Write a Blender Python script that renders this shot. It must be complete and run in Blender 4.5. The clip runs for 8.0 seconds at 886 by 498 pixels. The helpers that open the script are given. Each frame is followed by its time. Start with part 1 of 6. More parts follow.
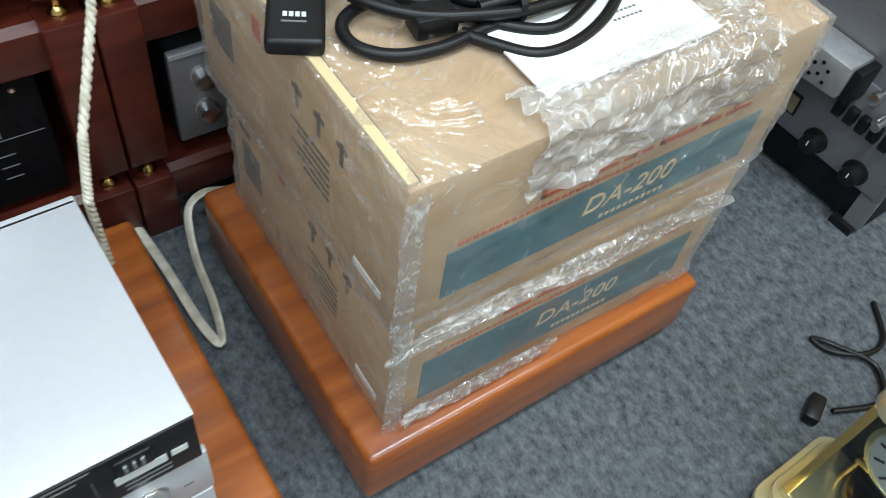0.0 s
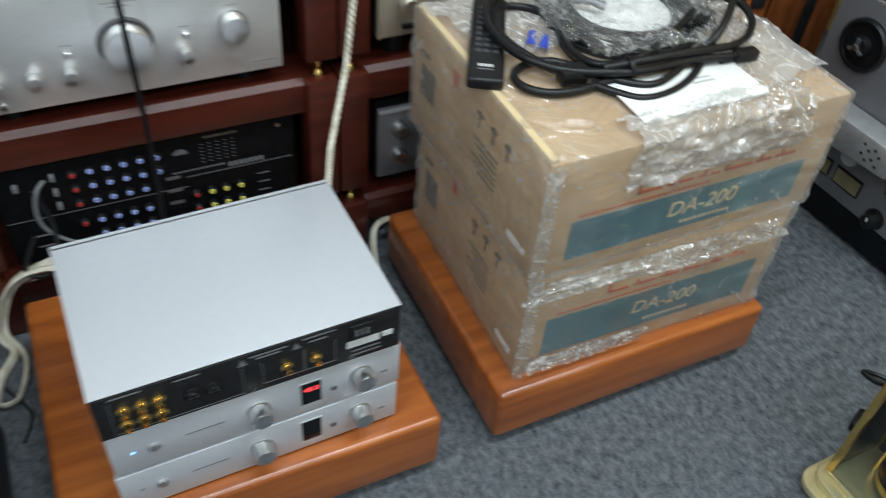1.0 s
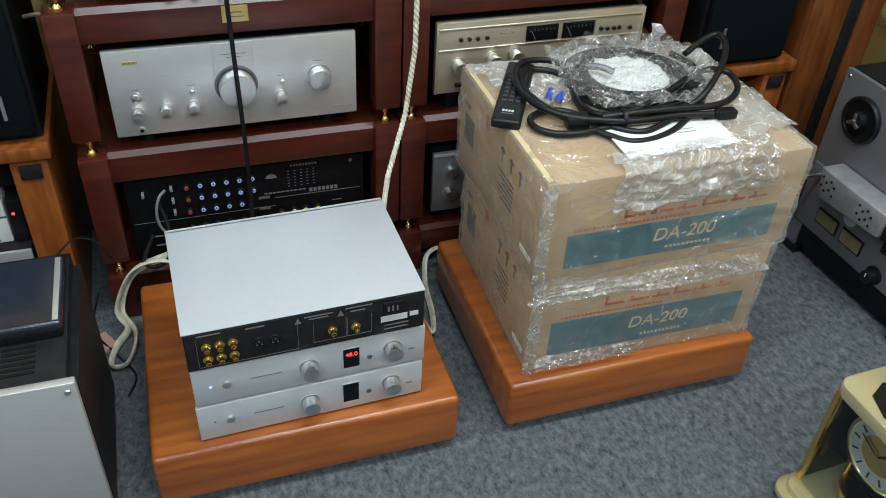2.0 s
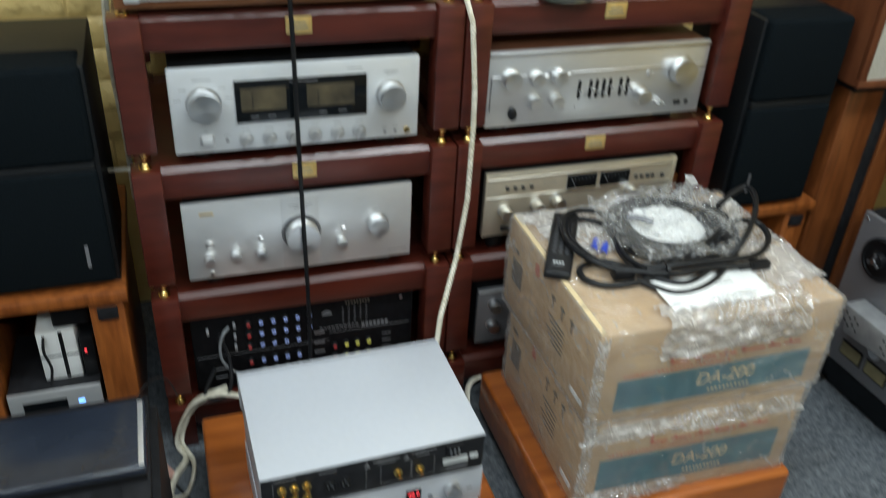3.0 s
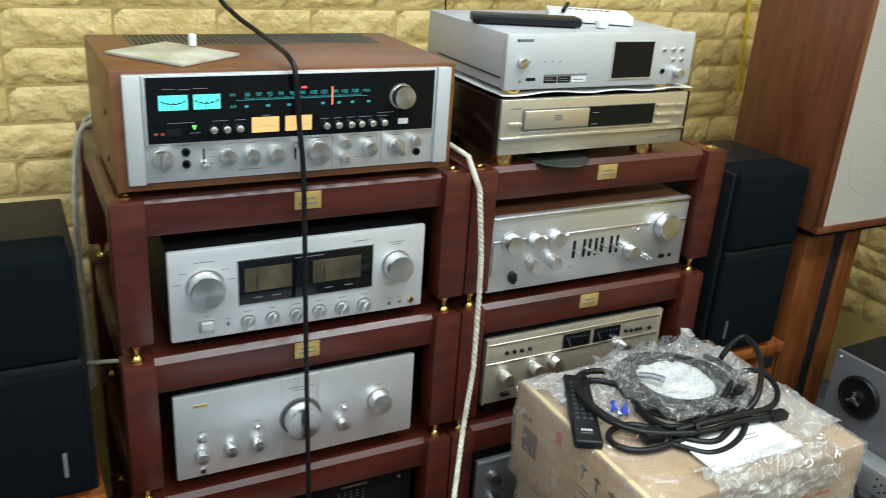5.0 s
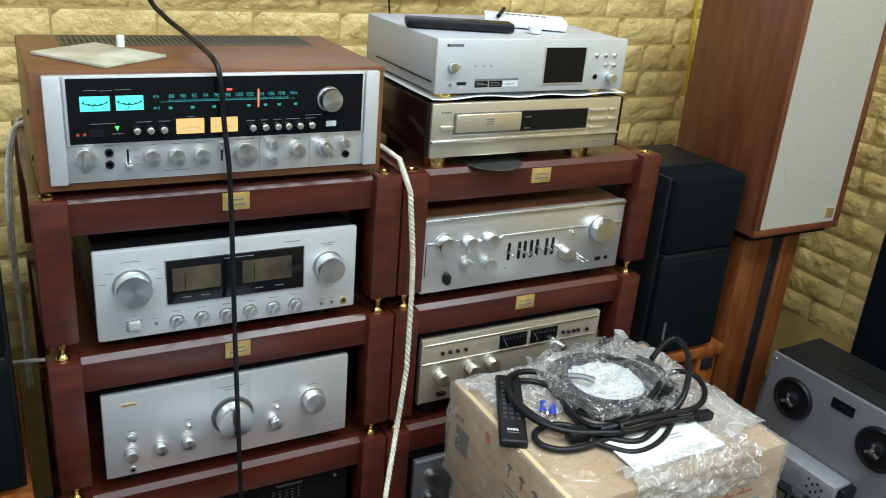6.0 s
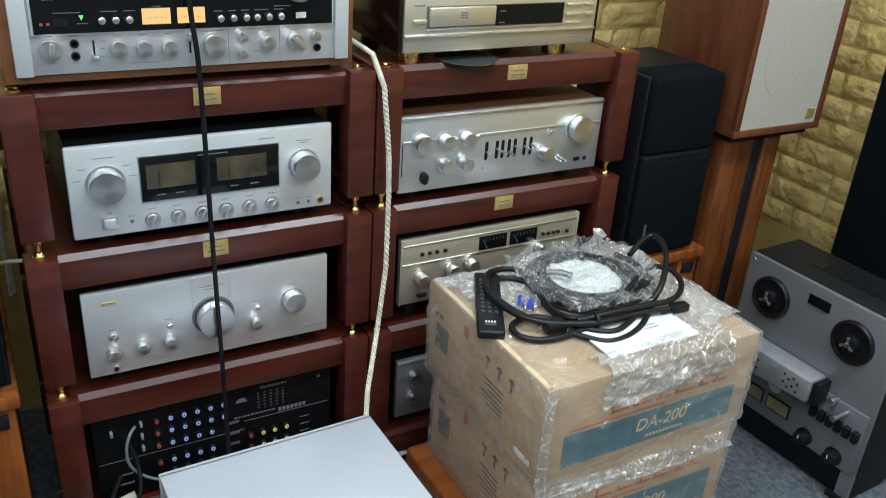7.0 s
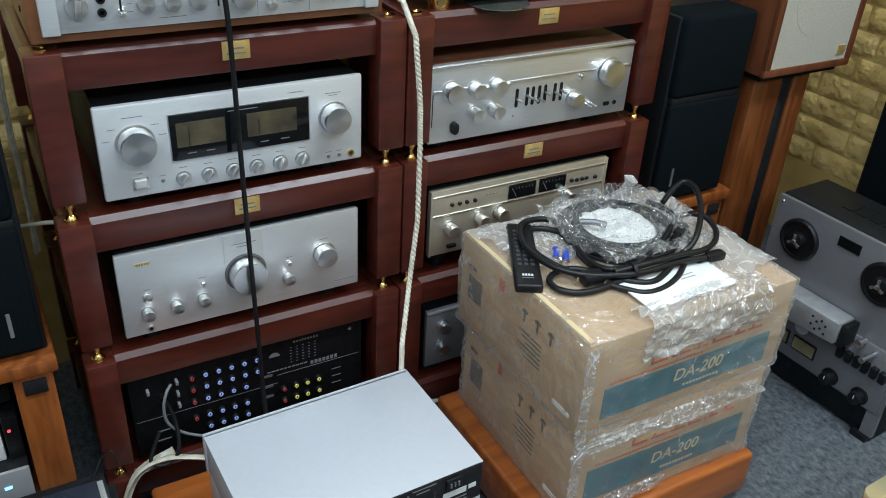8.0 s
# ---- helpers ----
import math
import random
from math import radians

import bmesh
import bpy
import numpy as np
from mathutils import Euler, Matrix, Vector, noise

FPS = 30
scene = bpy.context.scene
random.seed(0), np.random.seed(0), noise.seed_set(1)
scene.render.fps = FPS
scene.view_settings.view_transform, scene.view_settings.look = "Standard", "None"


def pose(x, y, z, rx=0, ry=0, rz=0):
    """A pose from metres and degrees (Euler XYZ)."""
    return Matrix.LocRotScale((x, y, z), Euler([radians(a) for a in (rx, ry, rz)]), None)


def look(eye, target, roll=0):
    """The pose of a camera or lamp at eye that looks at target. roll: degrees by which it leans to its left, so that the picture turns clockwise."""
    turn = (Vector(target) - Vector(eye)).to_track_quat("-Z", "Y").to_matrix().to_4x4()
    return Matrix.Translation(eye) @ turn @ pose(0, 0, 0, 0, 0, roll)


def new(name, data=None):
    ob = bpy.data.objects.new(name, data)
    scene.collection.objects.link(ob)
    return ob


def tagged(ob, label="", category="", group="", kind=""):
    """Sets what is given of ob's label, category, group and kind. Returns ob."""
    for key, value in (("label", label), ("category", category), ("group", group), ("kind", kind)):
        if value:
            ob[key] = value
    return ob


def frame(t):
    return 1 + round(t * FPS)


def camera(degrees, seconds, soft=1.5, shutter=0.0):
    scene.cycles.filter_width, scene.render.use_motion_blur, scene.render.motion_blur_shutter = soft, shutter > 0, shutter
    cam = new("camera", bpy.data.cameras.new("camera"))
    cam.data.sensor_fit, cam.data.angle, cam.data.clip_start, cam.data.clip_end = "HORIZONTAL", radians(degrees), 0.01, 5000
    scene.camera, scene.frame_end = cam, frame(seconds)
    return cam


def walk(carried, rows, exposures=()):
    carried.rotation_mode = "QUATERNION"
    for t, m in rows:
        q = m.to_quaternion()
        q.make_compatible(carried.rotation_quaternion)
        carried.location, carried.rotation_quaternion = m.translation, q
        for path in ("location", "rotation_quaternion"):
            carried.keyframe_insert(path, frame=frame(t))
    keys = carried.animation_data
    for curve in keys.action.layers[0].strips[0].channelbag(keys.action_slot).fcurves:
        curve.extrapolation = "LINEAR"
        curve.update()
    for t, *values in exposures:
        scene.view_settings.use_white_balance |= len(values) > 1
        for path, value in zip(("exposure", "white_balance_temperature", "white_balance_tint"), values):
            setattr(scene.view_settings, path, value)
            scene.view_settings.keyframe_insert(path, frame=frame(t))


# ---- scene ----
cam = camera(54.8, 8.0, soft=0.9, shutter=0.4)
PATH = [
    (0, (0.151, 0.987, 0.986), (0.964, 1.903, -0.594), 10.5),
    (0.5, (0.097, 0.864, 1.074), (0.807, 1.88, -0.496), 5.8),
    (1, (-0.085, 0.677, 1.127), (0.611, 1.943, -0.255), 5.6),
    (1.2, (-0.148, 0.624, 1.142), (0.519, 1.957, -0.192), 5.6),
    (2.3, (-0.089, 0.314, 1.253), (0.426, 1.816, 0.036), 2.9),
    (2.5, (-0.121, 0.304, 1.274), (0.421, 1.813, 0.078), 3.7),
    (3, (-0.205, 0.379, 1.352), (0.354, 1.975, 0.284), 3.4),
    (3.5, (-0.322, 0.475, 1.387), (0.33, 2.179, 0.567), 3.6),
    (4, (-0.385, 0.518, 1.384), (0.348, 2.207, 0.604), 3.6),
    (4.5, (-0.411, 0.522, 1.368), (0.388, 2.187, 0.601), 3.4),
    (5, (-0.404, 0.546, 1.35), (0.47, 2.179, 0.596), 4.0),
    (5.2, (-0.395, 0.568, 1.37), (0.528, 2.17, 0.609), 4.9),
    (6.3, (-0.311, 0.458, 1.364), (0.594, 2.076, 0.615), 4.7),
    (6.5, (-0.303, 0.448, 1.364), (0.598, 2.052, 0.578), 4.7),
    (7, (-0.318, 0.447, 1.3), (0.589, 1.997, 0.42), 4.2),
    (7.5, (-0.362, 0.48, 1.3), (0.547, 1.989, 0.354), 3.9),
    (8, (-0.361, 0.513, 1.32), (0.525, 1.988, 0.299), 3.5),
]
walk(cam, [(t, look(eye, target, roll)) for t, eye, target, roll in PATH], [(0.0, 0.24, 6250, 13), (0.5, -0.06, 6300, 14), (1.0, -0.04, 6350, 13), (2.3, -0.03, 6400, 12), (3.0, -0.03, 6400, 12), (3.5, 0.17, 6450, 12), (5.2, 0.12, 6300, 12), (6.5, 0.08, 6150, 12), (8.0, -0.04, 6050, 13)])

# ---- light ----
world = bpy.data.worlds.new("world")
scene.world = world
world.use_nodes = True
world.node_tree.nodes["Background"].inputs[0].default_value = (0.9, 0.95, 1.0, 1)
world.node_tree.nodes["Background"].inputs[1].default_value = 0.02


def area(name, m, sx, sy, watts, colour):
    d = bpy.data.lights.new(name, "AREA")
    d.shape, d.size, d.size_y, d.energy, d.color = "RECTANGLE", sx, sy, watts, colour
    ob = new(name, d)
    ob.matrix_world = m
    return ob


TUBES = [(0.2, 1.0), (-1.5, 0.5), (1.15, 0.85), (0.0, -0.6), (-1.5, -0.9), (1.25, -1.0)]
for tx, ty in TUBES:
    area("tube_light", pose(tx, ty, 2.58), 1.2, 0.12, 24, (0.825, 0.965, 0.99))


# ---- materials ----
def material(name, base, rough=0.5, metal=0.0, coat=0.0, spec=0.5):
    m = bpy.data.materials.new(name)
    m.use_nodes = True
    b = m.node_tree.nodes["Principled BSDF"]
    b.inputs["Base Color"].default_value = (*base, 1)
    b.inputs["Roughness"].default_value = rough
    b.inputs["Metallic"].default_value = metal
    b.inputs["Coat Weight"].default_value = coat
    b.inputs["Coat Roughness"].default_value = 0.12
    b.inputs["Specular IOR Level"].default_value = spec
    return m


def grain(m, c1, c2, scale=20.0, stretch=(1, 1, 1), detail=6.0, bump=0.0, bump_scale=None, rough=None, per_object=0.0, mid=(0.35, 0.65), bump_stretch=None, bump_depth=0.004):
    """Colour between two tones by noise in object space, with optional relief and roughness range."""
    t = m.node_tree
    n, l = t.nodes, t.links
    b = n["Principled BSDF"]
    co = n.new("ShaderNodeTexCoord")
    mp = n.new("ShaderNodeMapping")
    mp.inputs["Scale"].default_value = stretch
    l.new(co.outputs["Object"], mp.inputs["Vector"])
    src = mp.outputs["Vector"]
    if per_object:
        info = n.new("ShaderNodeObjectInfo")
        mul = n.new("ShaderNodeMath")
        mul.operation = "MULTIPLY"
        mul.inputs[1].default_value = 37.0
        l.new(info.outputs["Random"], mul.inputs[0])
        add = n.new("ShaderNodeVectorMath")
        l.new(src, add.inputs[0])
        l.new(mul.outputs[0], add.inputs[1])
        src = add.outputs[0]
    tex = n.new("ShaderNodeTexNoise")
    tex.inputs["Scale"].default_value = scale
    tex.inputs["Detail"].default_value = detail
    l.new(src, tex.inputs["Vector"])
    ramp = n.new("ShaderNodeValToRGB")
    ramp.color_ramp.elements[0].position, ramp.color_ramp.elements[1].position = mid
    ramp.color_ramp.elements[0].color = (*c1, 1)
    ramp.color_ramp.elements[1].color = (*c2, 1)
    l.new(tex.outputs["Fac"], ramp.inputs["Fac"])
    out = ramp.outputs["Color"]
    if per_object:
        hsv = n.new("ShaderNodeHueSaturation")
        rng = n.new("ShaderNodeMapRange")
        rng.inputs["To Min"].default_value, rng.inputs["To Max"].default_value = 1 - per_object, 1 + per_object
        l.new(info.outputs["Random"], rng.inputs["Value"])
        l.new(rng.outputs[0], hsv.inputs["Value"])
        l.new(out, hsv.inputs["Color"])
        out = hsv.outputs["Color"]
    l.new(out, b.inputs["Base Color"])
    if rough:
        rr = n.new("ShaderNodeMapRange")
        rr.inputs["To Min"].default_value, rr.inputs["To Max"].default_value = rough
        l.new(tex.outputs["Fac"], rr.inputs["Value"])
        l.new(rr.outputs[0], b.inputs["Roughness"])
    if bump:
        t2 = n.new("ShaderNodeTexNoise")
        t2.inputs["Scale"].default_value = bump_scale or scale
        t2.inputs["Detail"].default_value = 4
        if bump_stretch:
            mp2 = n.new("ShaderNodeMapping")
            mp2.inputs["Scale"].default_value = bump_stretch
            l.new(co.outputs["Object"], mp2.inputs["Vector"])
            l.new(mp2.outputs["Vector"], t2.inputs["Vector"])
        else:
            l.new(src, t2.inputs["Vector"])
        bp = n.new("ShaderNodeBump")
        bp.inputs["Strength"].default_value = bump
        bp.inputs["Distance"].default_value = bump_depth
        l.new(t2.outputs["Fac"], bp.inputs["Height"])
        l.new(bp.outputs[0], b.inputs["Normal"])
    return m


def glow(name, colour, strength):
    m = material(name, (0.02, 0.02, 0.02), 0.3)
    b = m.node_tree.nodes["Principled BSDF"]
    b.inputs["Emission Color"].default_value = (*colour, 1)
    b.inputs["Emission Strength"].default_value = strength
    return m


MAHOGANY = grain(material("mahogany", (0.1, 0.02, 0.01), 0.4, coat=0.6, spec=0.3), (0.044, 0.0066, 0.0035), (0.08, 0.0135, 0.007), 7, (1, 6, 6), bump=0.05, bump_scale=60, rough=(0.34, 0.48))
MAHOGANY.node_tree.nodes["Principled BSDF"].inputs["Coat Roughness"].default_value = 0.27
CHERRY = grain(material("cherry_wood", (0.3, 0.1, 0.03), 0.35, coat=0.35), (0.17, 0.038, 0.007), (0.42, 0.12, 0.021), 3.2, (1.4, 14, 14), bump=0.05, bump_scale=50, rough=(0.24, 0.38), mid=(0.25, 0.75))
OAK = grain(material("orange_wood", (0.3, 0.1, 0.03), 0.4, coat=0.2), (0.15, 0.039, 0.008), (0.27, 0.08, 0.016), 6, (12, 12, 1.5), bump=0.05, bump_scale=40, rough=(0.3, 0.5))
COLUMNWOOD = grain(material("column_wood", (0.18, 0.06, 0.015), 0.4, coat=0.2), (0.1, 0.028, 0.007), (0.17, 0.05, 0.012), 6, (12, 12, 1.5), bump=0.05, bump_scale=40, rough=(0.3, 0.5))
WALNUT = grain(material("walnut_veneer", (0.1, 0.03, 0.01), 0.4, coat=0.15), (0.105, 0.03, 0.012), (0.155, 0.05, 0.02), 5, (9, 9, 1.2), bump=0.03, bump_scale=50)
RECEIVERWOOD = grain(material("oiled_walnut_case", (0.2, 0.08, 0.03), 0.45, coat=0.1), (0.125, 0.045, 0.0155), (0.19, 0.071, 0.0255), 4, (1.5, 12, 12), bump=0.04, bump_scale=60, rough=(0.38, 0.52))
CASEWOOD = grain(material("walnut_case", (0.15, 0.06, 0.03), 0.45), (0.15, 0.058, 0.03), (0.22, 0.09, 0.048), 6, (1.5, 12, 12), bump=0.04, bump_scale=60)
CARPET = grain(material("grey_carpet", (0.08, 0.09, 0.1), 0.95, spec=0.08), (0.024, 0.028, 0.033), (0.205, 0.222, 0.243), 62, (1.3, 0.8, 1), detail=13, bump=0.5, bump_scale=420, mid=(0.33, 0.74), bump_depth=0.006)
CARPET.node_tree.nodes["Noise Texture"].inputs["Roughness"].default_value = 0.78
BRICK = grain(material("yellow_brick", (0.6, 0.42, 0.15), 0.5), (0.6, 0.43, 0.155), (0.74, 0.55, 0.225), 9, per_object=0.05, bump=1.0, bump_scale=19, bump_depth=0.022, rough=(0.32, 0.55))
MORTAR = grain(material("yellow_joint", (0.5, 0.35, 0.13), 0.6), (0.44, 0.3, 0.1), (0.52, 0.37, 0.13), 12)
CEILING = grain(material("ceiling_paint", (0.75, 0.75, 0.73), 0.8), (0.72, 0.72, 0.7), (0.78, 0.78, 0.76), 3)
# For the unseen walls: grey kept dark so they bounce less fill light.
DIMPLASTER = grain(material("dimmed_plaster", (0.7, 0.68, 0.62), 0.8), (0.3, 0.29, 0.28), (0.36, 0.35, 0.33), 3, bump=0.1, bump_scale=90)
SILVER = grain(material("brushed_silver", (0.7, 0.705, 0.71), 0.36, 0.68), (0.655, 0.66, 0.668), (0.735, 0.74, 0.748), 30, (1, 30, 60), rough=(0.28, 0.4), bump=0.02, bump_scale=80)
PALE = grain(material("pale_silver", (0.62, 0.635, 0.65), 0.42, 0.45), (0.575, 0.59, 0.605), (0.63, 0.645, 0.66), 40, (1, 20, 40), rough=(0.38, 0.48))
SATIN = grain(material("satin_silver_paint", (0.66, 0.685, 0.72), 0.4, 0.2), (0.49, 0.508, 0.55), (0.505, 0.523, 0.565), 90)
STEEL = grain(material("brushed_steel", (0.68, 0.68, 0.68), 0.3, 0.8), (0.6, 0.605, 0.61), (0.74, 0.745, 0.75), 30, (1, 40, 90), rough=(0.24, 0.4), bump=0.03, bump_scale=80)
CHAMPAGNE = grain(material("champagne_metal", (0.62, 0.55, 0.42), 0.34, 0.8), (0.65, 0.585, 0.46), (0.73, 0.665, 0.54), 30, (1, 30, 60), rough=(0.28, 0.4))
GREYMETAL = grain(material("dark_grey_metal", (0.2, 0.2, 0.22), 0.4, 0.6), (0.17, 0.17, 0.182), (0.215, 0.215, 0.228), 40, (1, 20, 40), rough=(0.35, 0.5))
CHROME = material("turned_aluminium", (0.7, 0.7, 0.7), 0.28, 1.0)
spin = CHROME.node_tree.nodes.new("ShaderNodeTangent")
spin.direction_type, spin.axis = "RADIAL", "Y"
CHROME.node_tree.links.new(spin.outputs[0], CHROME.node_tree.nodes["Principled BSDF"].inputs["Tangent"])
CHROME.node_tree.nodes["Principled BSDF"].inputs["Anisotropic"].default_value = 0.7
GOLD = material("polished_brass", (0.83, 0.58, 0.2), 0.2, 1.0)
PALEGOLD = grain(material("lacquered_brass", (0.85, 0.78, 0.5), 0.2, 0.7), (0.8, 0.72, 0.42), (0.86, 0.79, 0.52), 6, rough=(0.15, 0.25))
PLATE = grain(material("brass_plate", (0.72, 0.52, 0.2), 0.35, 0.7), (0.66, 0.46, 0.16), (0.76, 0.57, 0.24), 60)
BLACK = grain(material("black_metal", (0.012, 0.012, 0.013), 0.45, spec=0.25), (0.008, 0.008, 0.009), (0.014, 0.014, 0.016), 60, rough=(0.4, 0.55))
CLOTH = grain(material("black_grille_cloth", (0.012, 0.014, 0.017), 0.95, spec=0.06), (0.0025, 0.0042, 0.0055), (0.006, 0.0086, 0.0106), 350, detail=2, bump=0.4, bump_scale=900)
VINYL = grain(material("black_vinyl", (0.015, 0.016, 0.018), 0.5, spec=0.25), (0.005, 0.006, 0.007), (0.009, 0.01, 0.0115), 200, bump=0.2, bump_scale=300)
LINEN = grain(material("beige_grille_cloth", (0.5, 0.46, 0.38), 0.9, spec=0.2), (0.36, 0.335, 0.275), (0.44, 0.41, 0.35), 260, detail=3, bump=0.3, bump_scale=500)
RUBBER = material("black_rubber", (0.007, 0.007, 0.008), 0.4, spec=0.3)
GLASSBLACK = material("black_glass", (0.004, 0.005, 0.006), 0.08, spec=0.28)
SMOKE = grain(material("meter_face", (0.12, 0.1, 0.06), 0.15, coat=0.6), (0.03, 0.024, 0.015), (0.1, 0.078, 0.042), 14)
CARD = grain(material("cardboard", (0.46, 0.34, 0.21), 0.75), (0.45, 0.285, 0.145), (0.56, 0.385, 0.215), 12, (1, 1, 4), bump=0.12, bump_scale=60)
TEAL = grain(material("teal_print", (0.03, 0.13, 0.17), 0.6), (0.028, 0.115, 0.15), (0.04, 0.155, 0.19), 25)
REDINK = material("red_print", (0.5, 0.08, 0.03), 0.6)
DARKINK = grain(material("dark_print", (0.1, 0.09, 0.07), 0.7), (0.08, 0.07, 0.05), (0.16, 0.13, 0.1), 80)
PAPER = grain(material("white_paper", (0.75, 0.75, 0.73), 0.6), (0.7, 0.7, 0.69), (0.8, 0.8, 0.78), 20, bump=0.1, bump_scale=30)
TAPE = material("pale_tape", (0.62, 0.48, 0.28), 0.35)
WHITECABLE = grain(material("ivory_cable", (0.6, 0.56, 0.46), 0.5), (0.48, 0.44, 0.34), (0.68, 0.64, 0.54), 60)
PRINT = material("grey_print", (0.15, 0.15, 0.158), 0.5)
KEYGREY = material("dark_key", (0.05, 0.05, 0.055), 0.5)
WHITEINK = material("white_print", (0.6, 0.62, 0.62), 0.5)
BLUEPLASTIC = material("blue_plastic", (0.03, 0.06, 0.4), 0.3)
NAVY = grain(material("blue_black_gloss", (0.015, 0.02, 0.032), 0.24, coat=0.3), (0.012, 0.016, 0.026), (0.022, 0.028, 0.042), 8)
TEALGLOW = glow("teal_glow", (0.12, 0.95, 0.84), 1.05)
DIALGLOW = glow("dial_glow", (0.03, 0.42, 0.42), 0.75)
POINTERGLOW = glow("pointer_glow", (1.0, 0.3, 0.12), 1.0)
REDDIM = material("dull_red_print", (0.3, 0.05, 0.03), 0.5)
AMBERGLOW = glow("amber_glow", (1.0, 0.62, 0.22), 1.0)
REDGLOW = glow("red_glow", (1.0, 0.06, 0.07), 2.0)
GREENGLOW = glow("green_glow", (0.1, 1.0, 0.1), 2.0)
BLUEGLOW = glow("blue_glow", (0.15, 0.4, 1.0), 4.0)
TUBEGLOW = glow("tube_glow", (0.95, 0.98, 1.0), 6.0)


def film_material(name, haze, scale, creases, gloss=0.13, sparse=1.35):
    """Thin clear plastic wrap: see-through, with sharp glints and fine white creases."""
    m = bpy.data.materials.new(name)
    m.use_nodes = True
    t = m.node_tree
    n, l = t.nodes, t.links
    n.remove(n["Principled BSDF"])
    co = n.new("ShaderNodeTexCoord")

    def crumple_noise(k, kind, detail, warp):
        tex = n.new("ShaderNodeTexNoise")
        tex.noise_type = kind
        tex.inputs["Scale"].default_value = scale * k
        tex.inputs["Detail"].default_value = detail
        tex.inputs["Distortion"].default_value = warp
        if kind != "FBM":
            tex.inputs["Offset"].default_value, tex.inputs["Gain"].default_value = 1.0, 2.0
        l.new(co.outputs["Object"], tex.inputs["Vector"])
        return tex.outputs["Fac"]

    def remap(value, a, b, c, d):
        mr = n.new("ShaderNodeMapRange")
        for key, v in (("From Min", a), ("From Max", b), ("To Min", c), ("To Max", d)):
            mr.inputs[key].default_value = v
        l.new(value, mr.inputs["Value"])
        return mr.outputs[0]

    folds = crumple_noise(1.0, "RIDGED_MULTIFRACTAL", 3, 0.8)
    bp = n.new("ShaderNodeBump")
    bp.inputs["Strength"].default_value = 0.9
    bp.inputs["Distance"].default_value = 0.016
    l.new(folds, bp.inputs["Height"])
    tr = n.new("ShaderNodeBsdfTransparent")
    tr.inputs[0].default_value = (0.99, 0.99, 0.99, 1)
    gl = n.new("ShaderNodeBsdfGlossy")
    gl.inputs["Roughness"].default_value = 0.09
    l.new(bp.outputs[0], gl.inputs["Normal"])
    shine = n.new("ShaderNodeMixShader")
    shine.inputs[0].default_value = gloss
    l.new(tr.outputs[0], shine.inputs[1])
    l.new(gl.outputs[0], shine.inputs[2])
    df = n.new("ShaderNodeBsdfDiffuse")
    df.inputs[0].default_value = (0.8, 0.8, 0.8, 1)
    tl = n.new("ShaderNodeBsdfTranslucent")
    tl.inputs[0].default_value = (0.8, 0.8, 0.8, 1)
    milk = n.new("ShaderNodeMixShader")
    l.new(df.outputs[0], milk.inputs[1])
    l.new(tl.outputs[0], milk.inputs[2])
    fine = remap(crumple_noise(1.7, "RIDGED_MULTIFRACTAL", 4, 1.5), sparse, sparse + 0.5, 0.0, creases)
    broad = remap(crumple_noise(0.45, "FBM", 3, 0.5), 0.35, 0.7, 0.25 * haze, haze)
    mix = n.new("ShaderNodeMixShader")
    whole = n.new("ShaderNodeMath")
    whole.use_clamp = True
    l.new(fine, whole.inputs[0])
    l.new(broad, whole.inputs[1])
    l.new(whole.outputs[0], mix.inputs[0])
    l.new(shine.outputs[0], mix.inputs[1])
    l.new(milk.outputs[0], mix.inputs[2])
    l.new(mix.outputs[0], n["Material Output"].inputs["Surface"])
    return m


FILM = film_material("clear_wrap", 0.26, 8, 0.42, 0.17, 1.5)
FILMBAG = film_material("bag_wrap", 0.16, 22, 0.45, 0.18)
FILMTHICK = film_material("bunched_wrap", 0.5, 14, 0.7, 0.3)

clear = bpy.data.materials.new("clear_glass")
clear.use_nodes = True
nt = clear.node_tree
nt.nodes.remove(nt.nodes["Principled BSDF"])
g_t = nt.nodes.new("ShaderNodeBsdfTransparent")
g_t.inputs[0].default_value = (0.93, 0.95, 0.94, 1)
g_g = nt.nodes.new("ShaderNodeBsdfGlossy")
g_g.inputs["Roughness"].default_value = 0.03
g_m = nt.nodes.new("ShaderNodeMixShader")
g_m.inputs[0].default_value = 0.04
nt.links.new(g_t.outputs[0], g_m.inputs[1])
nt.links.new(g_g.outputs[0], g_m.inputs[2])
nt.links.new(g_m.outputs[0], nt.nodes["Material Output"].inputs["Surface"])
CLEAR = clear


# ---- building helpers ----
def thing(name, label, category, m=None, group="", kind=""):
    ob = new(name)
    ob.empty_display_size = 0.05
    if m is not None:
        ob.matrix_basis = m
    return tagged(ob, label, category, group, kind)


def part(name, bm, mat, parent=None, label="", m=None, smooth=True):
    me = bpy.data.meshes.new(name)
    bmesh.ops.recalc_face_normals(bm, faces=bm.faces)
    bm.to_mesh(me)
    bm.free()
    me.materials.append(mat)
    if smooth:
        me.polygons.foreach_set("use_smooth", [True] * len(me.polygons))
        me.set_sharp_from_angle(angle=radians(38))
    ob = new(name, me)
    if parent is not None:
        ob.parent = parent
    if m is not None:
        ob.matrix_basis = m
    if label:
        tagged(ob, label)
    return ob


